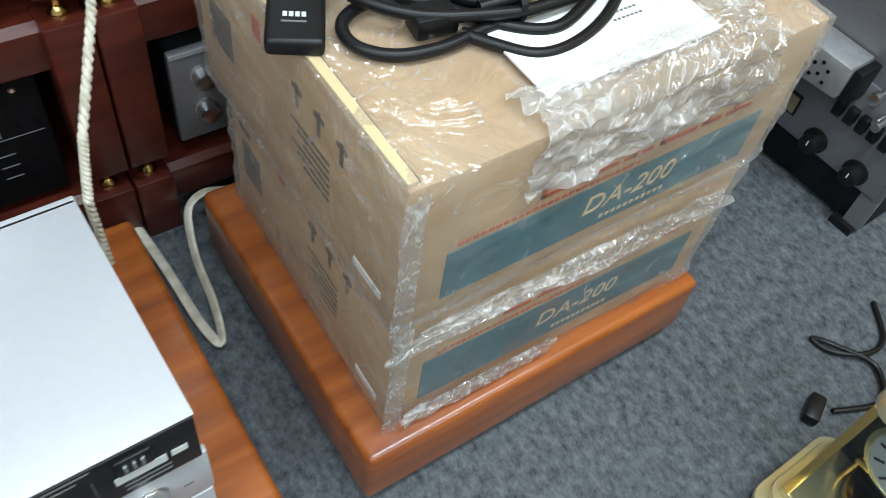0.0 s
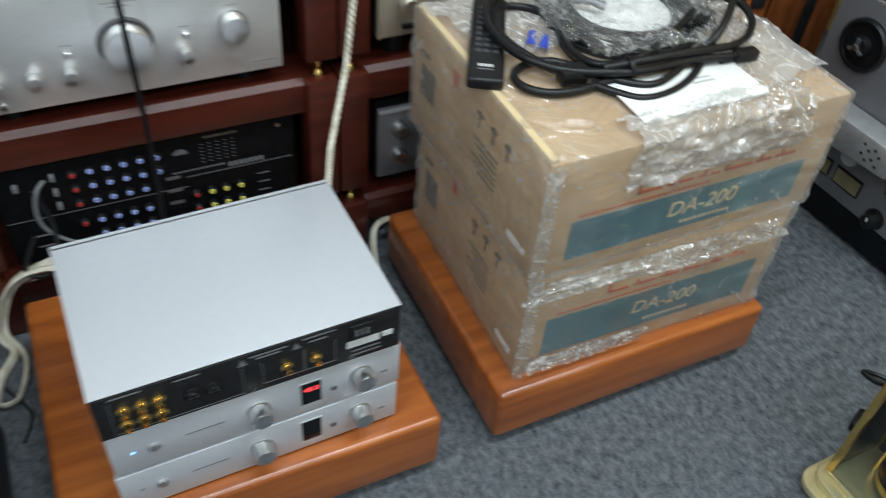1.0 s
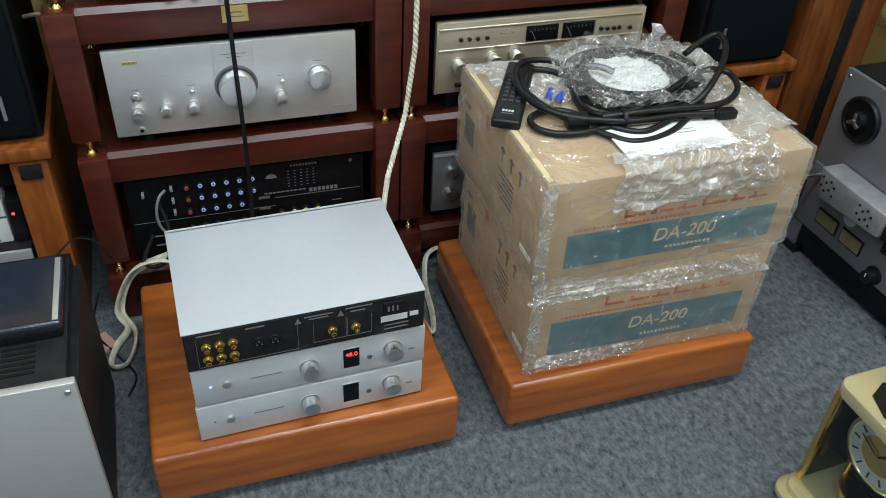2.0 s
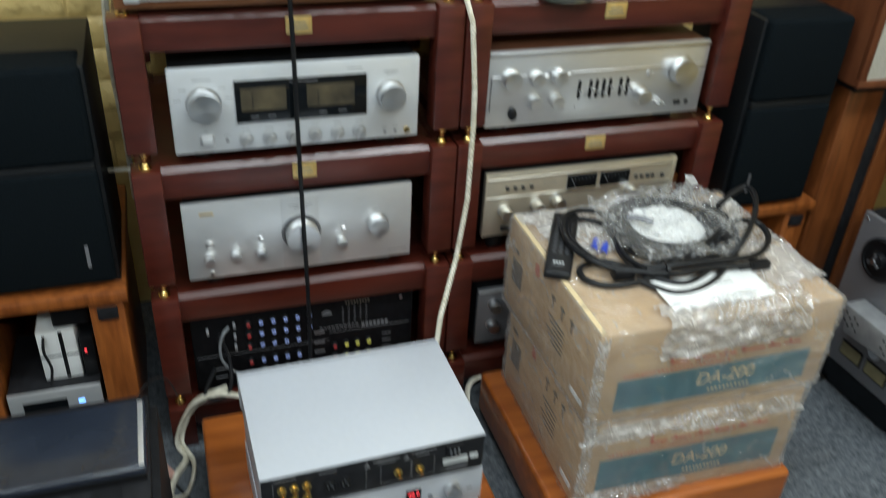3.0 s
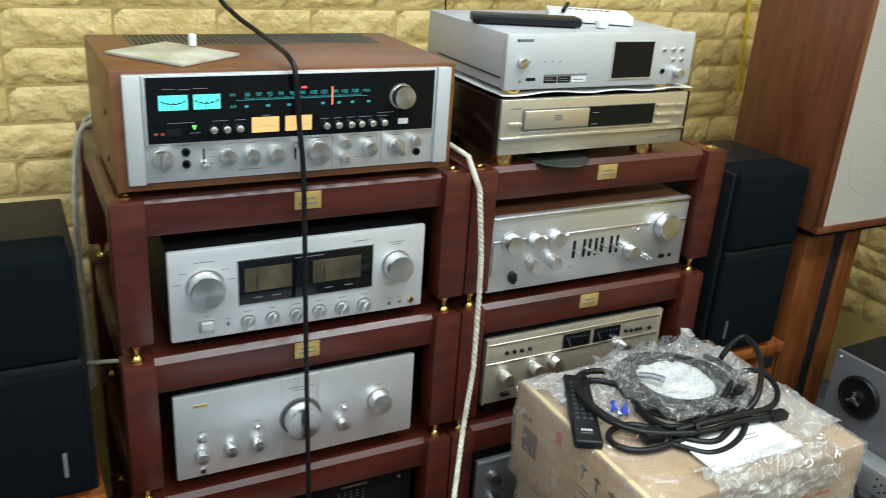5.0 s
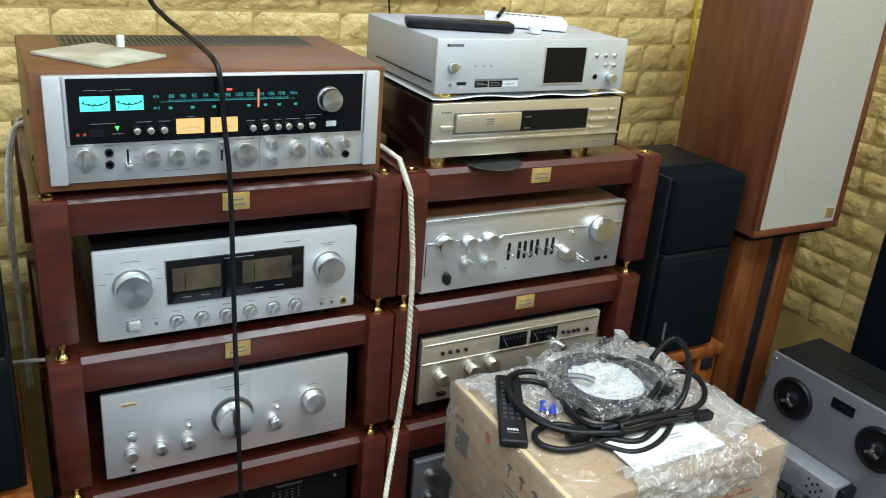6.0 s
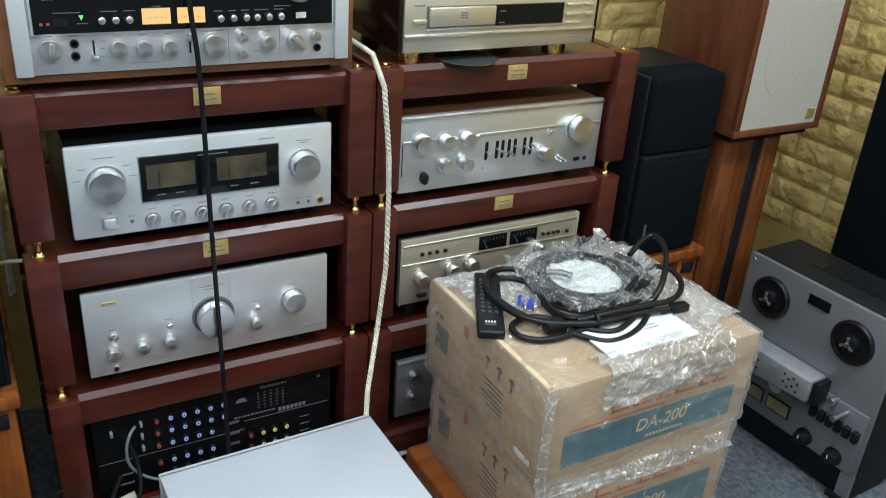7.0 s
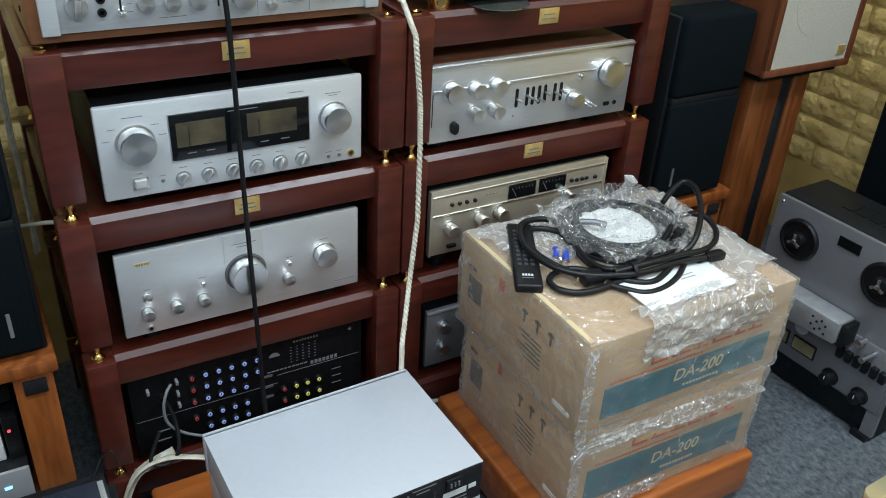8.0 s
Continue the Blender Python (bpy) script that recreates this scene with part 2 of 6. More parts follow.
def box(x0, x1, y0, y1, z0, z1, bevel=0.0, seg=2, bm=None):
    own = bmesh.new()
    r = bmesh.ops.create_cube(own, size=1)
    for v in r["verts"]:
        v.co = (x0 + (v.co.x + 0.5) * (x1 - x0), y0 + (v.co.y + 0.5) * (y1 - y0), z0 + (v.co.z + 0.5) * (z1 - z0))
    if bevel:
        bmesh.ops.bevel(own, geom=own.edges[:], offset=bevel, segments=seg, profile=0.5, affect="EDGES")
    if bm is None:
        return own
    me = bpy.data.meshes.new("tmp")
    own.to_mesh(me)
    own.free()
    bm.from_mesh(me)
    bpy.data.meshes.remove(me)
    return bm


def turned(profile, seg=24, axis="Z", at=(0, 0, 0), bm=None):
    """A turned solid from (radius, height) pairs; axis Y turns it so that height points at -y."""
    bm = bm or bmesh.new()
    rings = []
    for r, h in profile:
        ring = []
        for i in range(seg):
            a = 2 * math.pi * i / seg
            p = Vector((r * math.cos(a), r * math.sin(a), h))
            if axis == "Y":
                p = Vector((p.x, -p.z, p.y))
            ring.append(bm.verts.new(p + Vector(at)))
        rings.append(ring)
    for a, b in zip(rings, rings[1:]):
        for i in range(seg):
            bm.faces.new((a[i], a[(i + 1) % seg], b[(i + 1) % seg], b[i]))
    bm.faces.new(rings[0])
    bm.faces.new(rings[-1])
    return bm


def knob(parent, x, z, r, d=0.02, mat=None, y=0.0, ring=True):
    """A turned aluminium knob about its own axis, with a fine step at its root."""
    prof = [(r * 0.9, 0), (r * 0.9, 0.0025), (r, 0.003), (r, d * 0.88), (r * 0.95, d), (r * 0.3, d + 0.0004)]
    if ring:
        prof = [(r * 1.12, 0), (r * 1.12, 0.0012), (r * 0.9, 0.0016)] + prof[1:]
    return part("knob", turned(prof, 32, "Y"), mat or CHROME, parent, m=Matrix.Translation((x, y, z)))


def plate(parent, name, x0, x1, z0, z1, mat, y=0.0, d=0.0015, bevel=0.0, label=""):
    return part(name, box(x0, x1, y - d, y, z0, z1, bevel), mat, parent, label)


def tube(name, points, r, mat, parent=None, seg=8, closed=False, steps=8, label=""):
    """A round cable along a smooth line through points, as a mesh."""
    pts = [Vector(p) for p in points]
    n = len(pts)
    line = []
    spans = n if closed else n - 1
    for i in range(spans):
        p0 = pts[(i - 1) % n] if closed or i > 0 else pts[0]
        p1, p2 = pts[i], pts[(i + 1) % n]
        p3 = pts[(i + 2) % n] if closed or i + 2 < n else pts[-1]
        for k in range(steps):
            t = k / steps
            line.append(0.5 * ((2 * p1) + (p2 - p0) * t + (2 * p0 - 5 * p1 + 4 * p2 - p3) * t * t + (3 * p1 - p0 - 3 * p2 + p3) * t ** 3))
    if not closed:
        line.append(pts[-1])
    bm = bmesh.new()
    rings = []
    up = Vector((0.13, 0.31, 0.94))
    m = len(line)
    for i, p in enumerate(line):
        a = line[(i - 1) % m] if closed or i else p
        b = line[(i + 1) % m] if closed or i + 1 < m else p
        t = (b - a).normalized()
        u = t.cross(up)
        if u.length < 0.05:
            u = t.cross(Vector((1, 0.2, 0)))
        u.normalize()
        w = t.cross(u)
        up = w if w.dot(up) > 0 else -w
        rx, ry = r if isinstance(r, tuple) else (r, r)
        rings.append([bm.verts.new(p + u * rx * math.cos(2 * math.pi * k / seg) + up * ry * math.sin(2 * math.pi * k / seg)) for k in range(seg)])
    for i in range(m if closed else m - 1):
        a, b = rings[i], rings[(i + 1) % m]
        for k in range(seg):
            bm.faces.new((a[k], a[(k + 1) % seg], b[(k + 1) % seg], b[k]))
    if not closed:
        bm.faces.new(rings[0])
        bm.faces.new(rings[-1])
    return part(name, bm, mat, parent, label)


def words(name, text, size, mat, parent, m, extrude=0.0004, shear=0.0):
    cu = bpy.data.curves.new(name, "FONT")
    cu.body, cu.size, cu.extrude, cu.align_x, cu.align_y, cu.shear = text, size, extrude, "CENTER", "CENTER", shear
    tmp = bpy.data.objects.new(name, cu)
    scene.collection.objects.link(tmp)
    me = bpy.data.meshes.new_from_object(tmp)
    bpy.data.objects.remove(tmp)
    me.materials.clear()
    me.materials.append(mat)
    ob = new(name, me)
    ob.parent = parent
    ob.matrix_basis = m
    return ob


# ---- room ----
X0, X1, Y0, Y1, H = -2.4, 1.86, -2.2, 2.33, 2.7
tagged(part("floor", box(X0 - 0.2, X1 + 0.2, Y0 - 0.2, Y1 + 0.2, -0.1, 0), CARPET, smooth=False), "grey flecked needle-felt carpet floor", "floor", kind="structure")
tagged(part("ceiling", box(X0 - 0.2, X1 + 0.2, Y0 - 0.2, Y1 + 0.2, H, H + 0.1), CEILING, smooth=False), "plain off-white ceiling", "ceiling", kind="structure")
wall_north = tagged(part("wall_north", box(X0, X1, Y1, Y1 + 0.15, 0, H), MORTAR, smooth=False), "yellow wall faced with rough split-face brick panels", "wall", kind="structure")
wall_east = tagged(part("wall_east", box(X1, X1 + 0.15, Y0, Y1 + 0.15, 0, H), MORTAR, smooth=False), "yellow wall faced with rough split-face brick panels", "wall", kind="structure")
# South and west walls are never in view; added dark to limit bounce.
tagged(part("wall_south", box(X0, X1, Y0 - 0.15, Y0, 0, H), DIMPLASTER, smooth=False), "plain grey wall out of view, darkened to cut fill light", "wall", kind="structure")
tagged(part("wall_west", box(X0 - 0.15, X0, Y0 - 0.15, Y1 + 0.15, 0, H), DIMPLASTER, smooth=False), "plain grey wall out of view, darkened to cut fill light", "wall", kind="structure")
for tx, ty in TUBES:
    f = thing("ceiling_light", "white fluorescent tube fitting on the ceiling", "ceiling light", pose(tx, ty, H), "ceiling lights")
    part("housing", box(-0.65, 0.65, -0.06, 0.06, -0.05, 0, 0.008), PAPER, f)
    for dy in (-0.03, 0.03):
        part("tube", turned([(0.013, -0.6), (0.013, 0.6)], 12, "Z"), TUBEGLOW, f, m=pose(0, dy, -0.068, 0, 90, 0))

# ---- equipment rack: eight stacking wooden frames ----
LEVELS = [0.920, 0.649, 0.378, 0.107]
RY0, RY1 = 1.772, 2.265


def rail_bar(x0, x1, y0, y1, z0, z1, c=0.009):
    """A rail with a broad chamfer along its upper front edge."""
    bm = box(x0, x1, y0, y1, z0, z1)
    top = [e for e in bm.edges if all(abs(v.co.y - y0) < 1e-6 and abs(v.co.z - z1) < 1e-6 for v in e.verts)]
    bmesh.ops.bevel(bm, geom=top, offset=c, segments=1, profile=0.5, affect="EDGES")
    low = [e for e in bm.edges if all(abs(v.co.y - y0) < 1e-6 and abs(v.co.z - z0) < 1e-6 for v in e.verts)]
    bmesh.ops.bevel(bm, geom=low, offset=0.003, segments=2, profile=0.5, affect="EDGES")
    return bm


def rack_frame(x0, x1, top, height, feet, plated):
    """One stacking frame: four posts, rails, a shelf and brass spikes."""
    f = thing("rack_frame", "dark red mahogany stacking rack frame with brass spikes", "rack", pose(x0, RY0, top - height), "stacked rack frames")
    w, d, h, p = x1 - x0, RY1 - RY0, height, 0.05
    for px in (0, w - p):
        for py in (0, d - p):
            post = part("post", box(px, px + p, py, py + p, 0, h, 0.003), MAHOGANY, f)
            part("cap", turned([(0.011, 0), (0.011, 0.0025), (0.006, 0.003), (0.005, 0.001)], 20, at=(px + p / 2, py + p / 2, h)), GOLD, post, "round brass cup")
            if feet:
                part("spike", turned([(0.011, 0), (0.011, -0.004), (0.005, -0.018), (0.004, -0.026), (0.008, -0.03), (0.010, -0.0365)], 16, at=(px + p / 2, py + p / 2, 0)), GOLD, post, "brass spike foot")
    rz = h - 0.062
    part("front_rail", rail_bar(p, w - p, 0.015, 0.05, rz, h - 0.001), MAHOGANY, f)
    part("back_rail", box(p, w - p, d - 0.046, d - 0.006, rz, h - 0.003, 0.004), MAHOGANY, f)
    for sx in (0.006, w - 0.036):
        part("side_rail", box(sx, sx + 0.03, p, d - p, rz, h - 0.003, 0.004), MAHOGANY, f)
    part("shelf", box(0.036, w - 0.036, 0.05, d - 0.046, h - 0.03, h - 0.005), MAHOGANY, f)
    cx = w / 2 + 0.005
    if not plated:
        return f
    bp = part("name_plate", box(cx - 0.022, cx + 0.022, 0.0125, 0.016, h - 0.041, h - 0.012, 0.0008), PLATE, f, "small brass name plate")
    for k, ww in ((0, 0.012), (1, 0.015)):
        part("engraved_line", box(cx - ww, cx + ww, 0.0119, 0.013, h - 0.024 - 0.008 * k, h - 0.022 - 0.008 * k), PRINT, bp)
    return f


for x0, x1 in ((-0.291, 0.300), (0.303, 0.890)):
    for i, top in enumerate(LEVELS):
        rack_frame(x0, x1, top, 0.2345 if i < 3 else 0.107, i < 3, i < 2)


# ---- hi-fi units: local x across, front face at y = 0, z up from the shelf ----
def chassis(t, w, h, d, mat, foot=0.012, inset=0.004):
    part("case", box(-w / 2 + inset, w / 2 - inset, 0.012, d, foot, foot + h - 0.002, 0.002), mat, t)
    for fx in (-w / 2 + 0.05, w / 2 - 0.05):
        for fy in (0.05, d - 0.05):
            part("foot", turned([(0.018, 0), (0.02, foot)], 18, at=(fx, fy, 0)), RUBBER, t)


def unit(name, label, x0, x1, z0, z1, shelf, d, front, case, y=1.79, bevel=0.003, category="amplifier", group=""):
    t = thing(name, label, category, pose((x0 + x1) / 2, y, shelf), group)
    w, h, foot = x1 - x0, z1 - z0, z0 - shelf
    chassis(t, w, h, d, case, foot)
    part("front_panel", box(-w / 2, w / 2, 0, 0.012, foot, foot + h, bevel), front, t)
    cx = (x0 + x1) / 2
    return t, lambda x: x - cx, lambda z: z - shelf


# integrated amplifier with two meters
t, px, pz = unit("meter_amplifier", "pale silver integrated amplifier with twin meter window in a rack", -0.213, 0.225, 0.671, 0.827, 0.644, 0.38, PALE, BLACK, bevel=0.004)
win = plate(t, "meter_window", px(-0.104), px(0.126), pz(0.724), pz(0.8005), GLASSBLACK, d=0.003, bevel=0.001)
part("window_edge", box(px(-0.1055), px(0.1275), -0.0012, 0.0, pz(0.7225), pz(0.802)), CHROME, t)
for a, e in ((-0.095, -0.017), (0.019, 0.104)):
    mt = part("meter", box(px(a), px(e), -0.0036, -0.002, pz(0.746), pz(0.787)), SMOKE, win, "brown meter face")
    part("needle", box(px(a + 0.02) - 0.0005, px(a + 0.02) + 0.0005, -0.0043, -0.003, pz(0.749), pz(0.776)), RUBBER, mt)
for a, e, z in ((-0.012, 0.038, 0.7945), (-0.08, -0.066, 0.7335), (-0.05, -0.036, 0.7335), (0.04, 0.054, 0.7335), (0.075, 0.09, 0.7335)):
    plate(win, "printed_mark", px(a), px(e), pz(z), pz(z + 0.0016), PRINT, -0.003, 0.0006)
knob(t, px(-0.157), pz(0.763), 0.0275, 0.026)
knob(t, px(0.171), pz(0.758), 0.0245, 0.026)
for x in (-0.09, -0.049, -0.008, 0.032, 0.073, 0.113):
    part("knob_recess", turned([(0.0128, -0.001), (0.0128, 0.0008), (0.0116, 0.0012)], 28, "Y", (px(x), 0, pz(0.69))), RUBBER, t)
    k = knob(t, px(x), pz(0.69), 0.0112, 0.008)
    part("grip", box(-0.0028, 0.0028, -0.015, -0.006, -0.0102, 0.0102, 0.0012), CHROME, k, m=Matrix.Rotation(radians(35), 4, "Y"))
part("power_surround", box(px(-0.157) - 0.0125, px(-0.157) + 0.0125, -0.0015, 0, pz(0.695) - 0.0105, pz(0.695) + 0.0105, 0.0007), CHROME, t)
part("power_button", box(px(-0.157) - 0.0098, px(-0.157) + 0.0098, -0.006, 0, pz(0.695) - 0.008, pz(0.695) + 0.008, 0.0028, 3), PALE, t)
for x, z in ((-0.123, 0.693), (0.161, 0.685), (0.181, 0.685)):
    part("indicator", turned([(0.0032, 0), (0.0032, 0.0015), (0.0022, 0.002)], 14, "Y", (px(x), 0, pz(z))), GREYMETAL, t)
part("headphone_jack", turned([(0.0062, 0), (0.0062, 0.002), (0.0034, 0.002), (0.0034, -0.004)], 18, "Y", (px(0.203), 0, pz(0.685))), GOLD, t)
part("jack_hole", turned([(0.0034, 0), (0.0034, 0.0008)], 14, "Y", (px(0.203), 0, pz(0.685))), RUBBER, t)
for x, z, w_ in ((-0.157, 0.806, 0.016), (-0.2, 0.772, 0.006), (-0.19, 0.79, 0.006), (-0.115, 0.772, 0.006), (-0.125, 0.79, 0.006), (-0.157, 0.7115, 0.004), (-0.09, 0.7105, 0.007), (-0.049, 0.7105, 0.007), (-0.008, 0.7105, 0.008), (0.032, 0.7105, 0.007), (0.073, 0.7105, 0.007), (0.113, 0.7105, 0.007), (0.171, 0.801, 0.014), (0.171, 0.797, 0.008), (0.105, 0.811, 0.014), (0.161, 0.6935, 0.005), (0.181, 0.6935, 0.005), (-0.123, 0.702, 0.005)):
    plate(t, "printed_mark", px(x) - w_, px(x) + w_, pz(z) - 0.0006, pz(z) + 0.0004, PRINT, d=0.0003)

# integrated amplifier with large centre volume knob
t, px, pz = unit("integrated_amplifier", "silver integrated amplifier with large centre volume knob in a rack", -0.217, 0.218, 0.407, 0.571, 0.373, 0.4, SILVER, BLACK, bevel=0.0025)
lp = plate(t, "logo_plate", px(-0.186), px(-0.161), pz(0.5455), pz(0.551), PLATE, d=0.0008)
for k in range(5):
    part("logo_stroke", box(px(-0.183 + 0.004 * k), px(-0.181 + 0.004 * k), -0.0011, -0.0006, pz(0.5465), pz(0.55)), GREYMETAL, lp)
part("centre_panel", box(px(-0.037), px(0.033), -0.0012, 0.001, pz(0.4085), pz(0.5695), 0.0006), SILVER, t, "slightly raised centre strip")
part("volume_recess", turned([(0.038, 0.001), (0.038, 0.0018), (0.0355, 0.0026), (0.033, 0.0013)], 44, "Y", (px(-0.001), 0, pz(0.489))), GREYMETAL, t)
knob(t, px(-0.001), pz(0.489), 0.032, 0.03, ring=False)
for x, z, r in ((-0.176, 0.452, 0.0102), (-0.127, 0.454, 0.0102), (-0.080, 0.454, 0.0102), (0.077, 0.458, 0.0102)):
    knob(t, px(x), pz(z), r, 0.017)
knob(t, px(0.148), pz(0.49), 0.0205, 0.022)
for x, z, r in ((-0.173, 0.482, 0.0075), (-0.078, 0.484, 0.0045), (0.081, 0.486, 0.0045)):
    part("push_button", turned([(r * 1.2, 0), (r * 1.2, 0.001), (r, 0.0012), (r, 0.005), (r * 0.8, 0.006)], 20, "Y", (px(x), 0, pz(z))), CHROME, t)
part("headphone_jack", turned([(0.0058, 0), (0.0058, 0.002), (0.0034, 0.002), (0.0034, 0.0)], 18, "Y", (px(-0.174), 0, pz(0.417))), CHROME, t)
part("jack_hole", turned([(0.0034, 0), (0.0034, 0.0012)], 14, "Y", (px(-0.174), 0, pz(0.417))), RUBBER, t)
for x, z, w_ in ((-0.001, 0.549, 0.022), (-0.001, 0.543, 0.013), (0.148, 0.521, 0.009), (0.19, 0.4235, 0.02), (-0.078, 0.4965, 0.007), (0.08, 0.4985, 0.007), (-0.173, 0.4965, 0.006)):
    plate(t, "printed_mark", px(x) - w_, px(x) + w_, pz(z) - 0.0005, pz(z) + 0.0004, PRINT, d=0.0016 if abs(x) < 0.03 else 0.0003)

# vintage amplifier with slide controls
t, px, pz = unit("vintage_amplifier", "brushed silver vintage amplifier with black slider slots in a rack", 0.358, 0.829, 0.672, 0.823, 0.644, 0.37, STEEL, CASEWOOD)
part("top_trim", box(px(0.3585), px(0.8285), -0.003, 0.001, pz(0.8145), pz(0.8205), 0.001), CHROME, t, "bright trim strip")
for a, e in ((0.366, 0.385), (0.42, 0.436), (0.471, 0.482), (0.528, 0.735), (0.797, 0.826)):
    part("middle_trim", box(px(a), px(e), -0.003, 0.001, pz(0.7725), pz(0.776), 0.0008), CHROME, t, "bright trim strip")
part("side_slot", box(px(0.3645), px(0.3662), -0.0008, 0.001, pz(0.707), pz(0.77)), RUBBER, t)
for x, z, r in ((0.402, 0.772, 0.0185), (0.453, 0.771, 0.0145), (0.499, 0.772, 0.0145), (0.454, 0.723, 0.0135), (0.499, 0.723, 0.0135), (0.686, 0.72, 0.0155), (0.77, 0.765, 0.0265)):
    k = knob(t, px(x), pz(z), r, 0.024)
    if r < 0.015 and z > 0.75:
        part("lever", box(-0.002, 0.002, -0.022, -0.012, 0.0, r * 1.5, 0.001), CHROME, k, m=Matrix.Rotation(radians(70), 4, "Y"))
for i, x in enumerate((0.55, 0.574, 0.5875, 0.6025, 0.6165, 0.6395, 0.6545)):
    bm = box(px(x) - 0.0034, px(x) + 0.0034, -0.0008, 0.001, pz(0.7195), pz(0.7575))
    bmesh.ops.bevel(bm, geom=[e for e in bm.edges if abs(e.verts[0].co.y - e.verts[1].co.y) > 0.001], offset=0.0032, segments=3, profile=0.5, affect="EDGES")
    s = part("slider_slot", bm, RUBBER, t)
    zz = pz((0.737, 0.741, 0.734, 0.731, 0.742, 0.739, 0.741)[i])
    part("slider_cap", box(px(x) - 0.0021, px(x) + 0.0021, -0.020, 0, zz - 0.0018, zz + 0.0018, 0.0008), CHROME, s)
for x in (0.736, 0.748):
    part("toggle", turned([(0.0032, 0), (0.0032, 0.002), (0.0016, 0.003), (0.0022, 0.018), (0.001, 0.019)], 12, "Y", (px(x - 0.012), 0, pz(0.7015))), CHROME, t)
for x in (0.772, 0.779, 0.797):
    part("jack", turned([(0.0046, 0), (0.0046, 0.0015), (0.0026, 0.0015)], 14, "Y", (px(x), 0, pz(0.696))), RUBBER, t)
part("push_button", turned([(0.0062, 0), (0.0062, 0.003), (0.004, 0.006)], 18, "Y", (px(0.7), 0, pz(0.763))), CHROME, t)
for x in (0.52, 0.545):
    part("indicator", turned([(0.0016, 0), (0.0016, 0.001)], 10, "Y", (px(x), 0, pz(0.703))), GREYMETAL, t)
bm = turned([(0.008, 0), (0.0075, 0.01), (0.004, 0.012)], 16, "Y", (0, 0, 0))
for v in bm.verts:
    v.co.z = v.co.z * 1.3 - (0.004 if v.co.z < 0 else 0)
part("power_lever", bm, RUBBER, t, "black rocker lever", m=Matrix.Translation((px(0.412), 0, pz(0.702))))

# champagne amplifier with two meters
t, px, pz = unit("champagne_amplifier", "champagne-gold amplifier with two small black meters in a rack", 0.371, 0.806, 0.424, 0.571, 0.373, 0.38, CHAMPAGNE, BLACK)
for a, e in ((0.3712, 0.376), (0.8005, 0.8058)):
    part("end_cap", box(px(a), px(e), -0.003, 0.001, pz(0.425), pz(0.57), 0.001), CHAMPAGNE, t)
part("top_trim", box(px(0.377), px(0.7995), -0.0025, 0.001, pz(0.5545), pz(0.558), 0.0008), CHROME, t)
part("middle_trim", box(px(0.377), px(0.7995), -0.0025, 0.001, pz(0.5125), pz(0.516), 0.0008), CHROME, t)
for a, e in ((0.553, 0.62), (0.629, 0.697)):
    part("meter_rim", box(px(a) - 0.0015, px(e) + 0.0015, -0.0012, 0.001, pz(0.5175), pz(0.552)), CHROME, t)
    mw = plate(t, "meter", px(a), px(e), pz(0.519), pz(0.5505), GLASSBLACK, d=0.002, bevel=0.0008)
    for k in range(7):
        part("scale_mark", box(px(a + 0.008 + 0.0083 * k), px(a + 0.0088 + 0.0083 * k), -0.0026, -0.0015, pz(0.54), pz(0.5435)), PRINT, mw)
    part("needle", box(-0.0005, 0.0005, -0.0028, -0.0018, 0, 0.02), PRINT, mw, m=Matrix.Translation((px(a + 0.02), 0, pz(0.522))) @ Matrix.Rotation(radians(-28), 4, "Y"))
for x, z in ((0.42, 0.535), (0.437, 0.535), (0.454, 0.5345), (0.473, 0.5345), (0.713, 0.532), (0.727, 0.531), (0.741, 0.531), (0.753, 0.531), (0.777, 0.529), (0.779, 0.492)):
    part("push_button", turned([(0.0042, 0), (0.0042, 0.004), (0.003, 0.005)], 14, "Y", (px(x), 0, pz(z))), RUBBER, t)
for k in range(4):
    plate(t, "printed_mark", px(0.498 + 0.008 * k), px(0.504 + 0.008 * k), pz(0.539), pz(0.5405), PRINT, d=0.0003)
for x, z in ((0.417, 0.487), (0.487, 0.494), (0.533, 0.499), (0.704, 0.503)):
    k = knob(t, px(x), pz(z - 0.003), 0.0132, 0.026)
    part("lever", box(-0.002, 0.002, -0.024, -0.014, 0.0, 0.019, 0.001), CHROME, k, m=Matrix.Rotation(radians(140), 4, "Y"))
plate(t, "power_switch", px(0.412), px(0.433), pz(0.4385), pz(0.4465), RUBBER, d=0.008, bevel=0.002)
part("jack", turned([(0.005, 0), (0.005, 0.002), (0.003, 0.002), (0.003, 0.0005)], 16, "Y", (px(0.456), 0, pz(0.444))), CHROME, t)

# small amplifier on the lowest shelf
t, px, pz = unit("small_amplifier", "grey metal amplifier with two turned knobs in a rack", 0.377, 0.8, 0.141, 0.285, 0.102, 0.36, GREYMETAL, BLACK)
part("top_trim", box(px(0.378), px(0.799), -0.002, 0.001, pz(0.279), pz(0.284)), SILVER, t)
for x, z in ((0.415, 0.245), (0.415, 0.19), (0.5, 0.245), (0.5, 0.19), (0.72, 0.215)):
    knob(t, px(x), pz(z), 0.0125, 0.02)

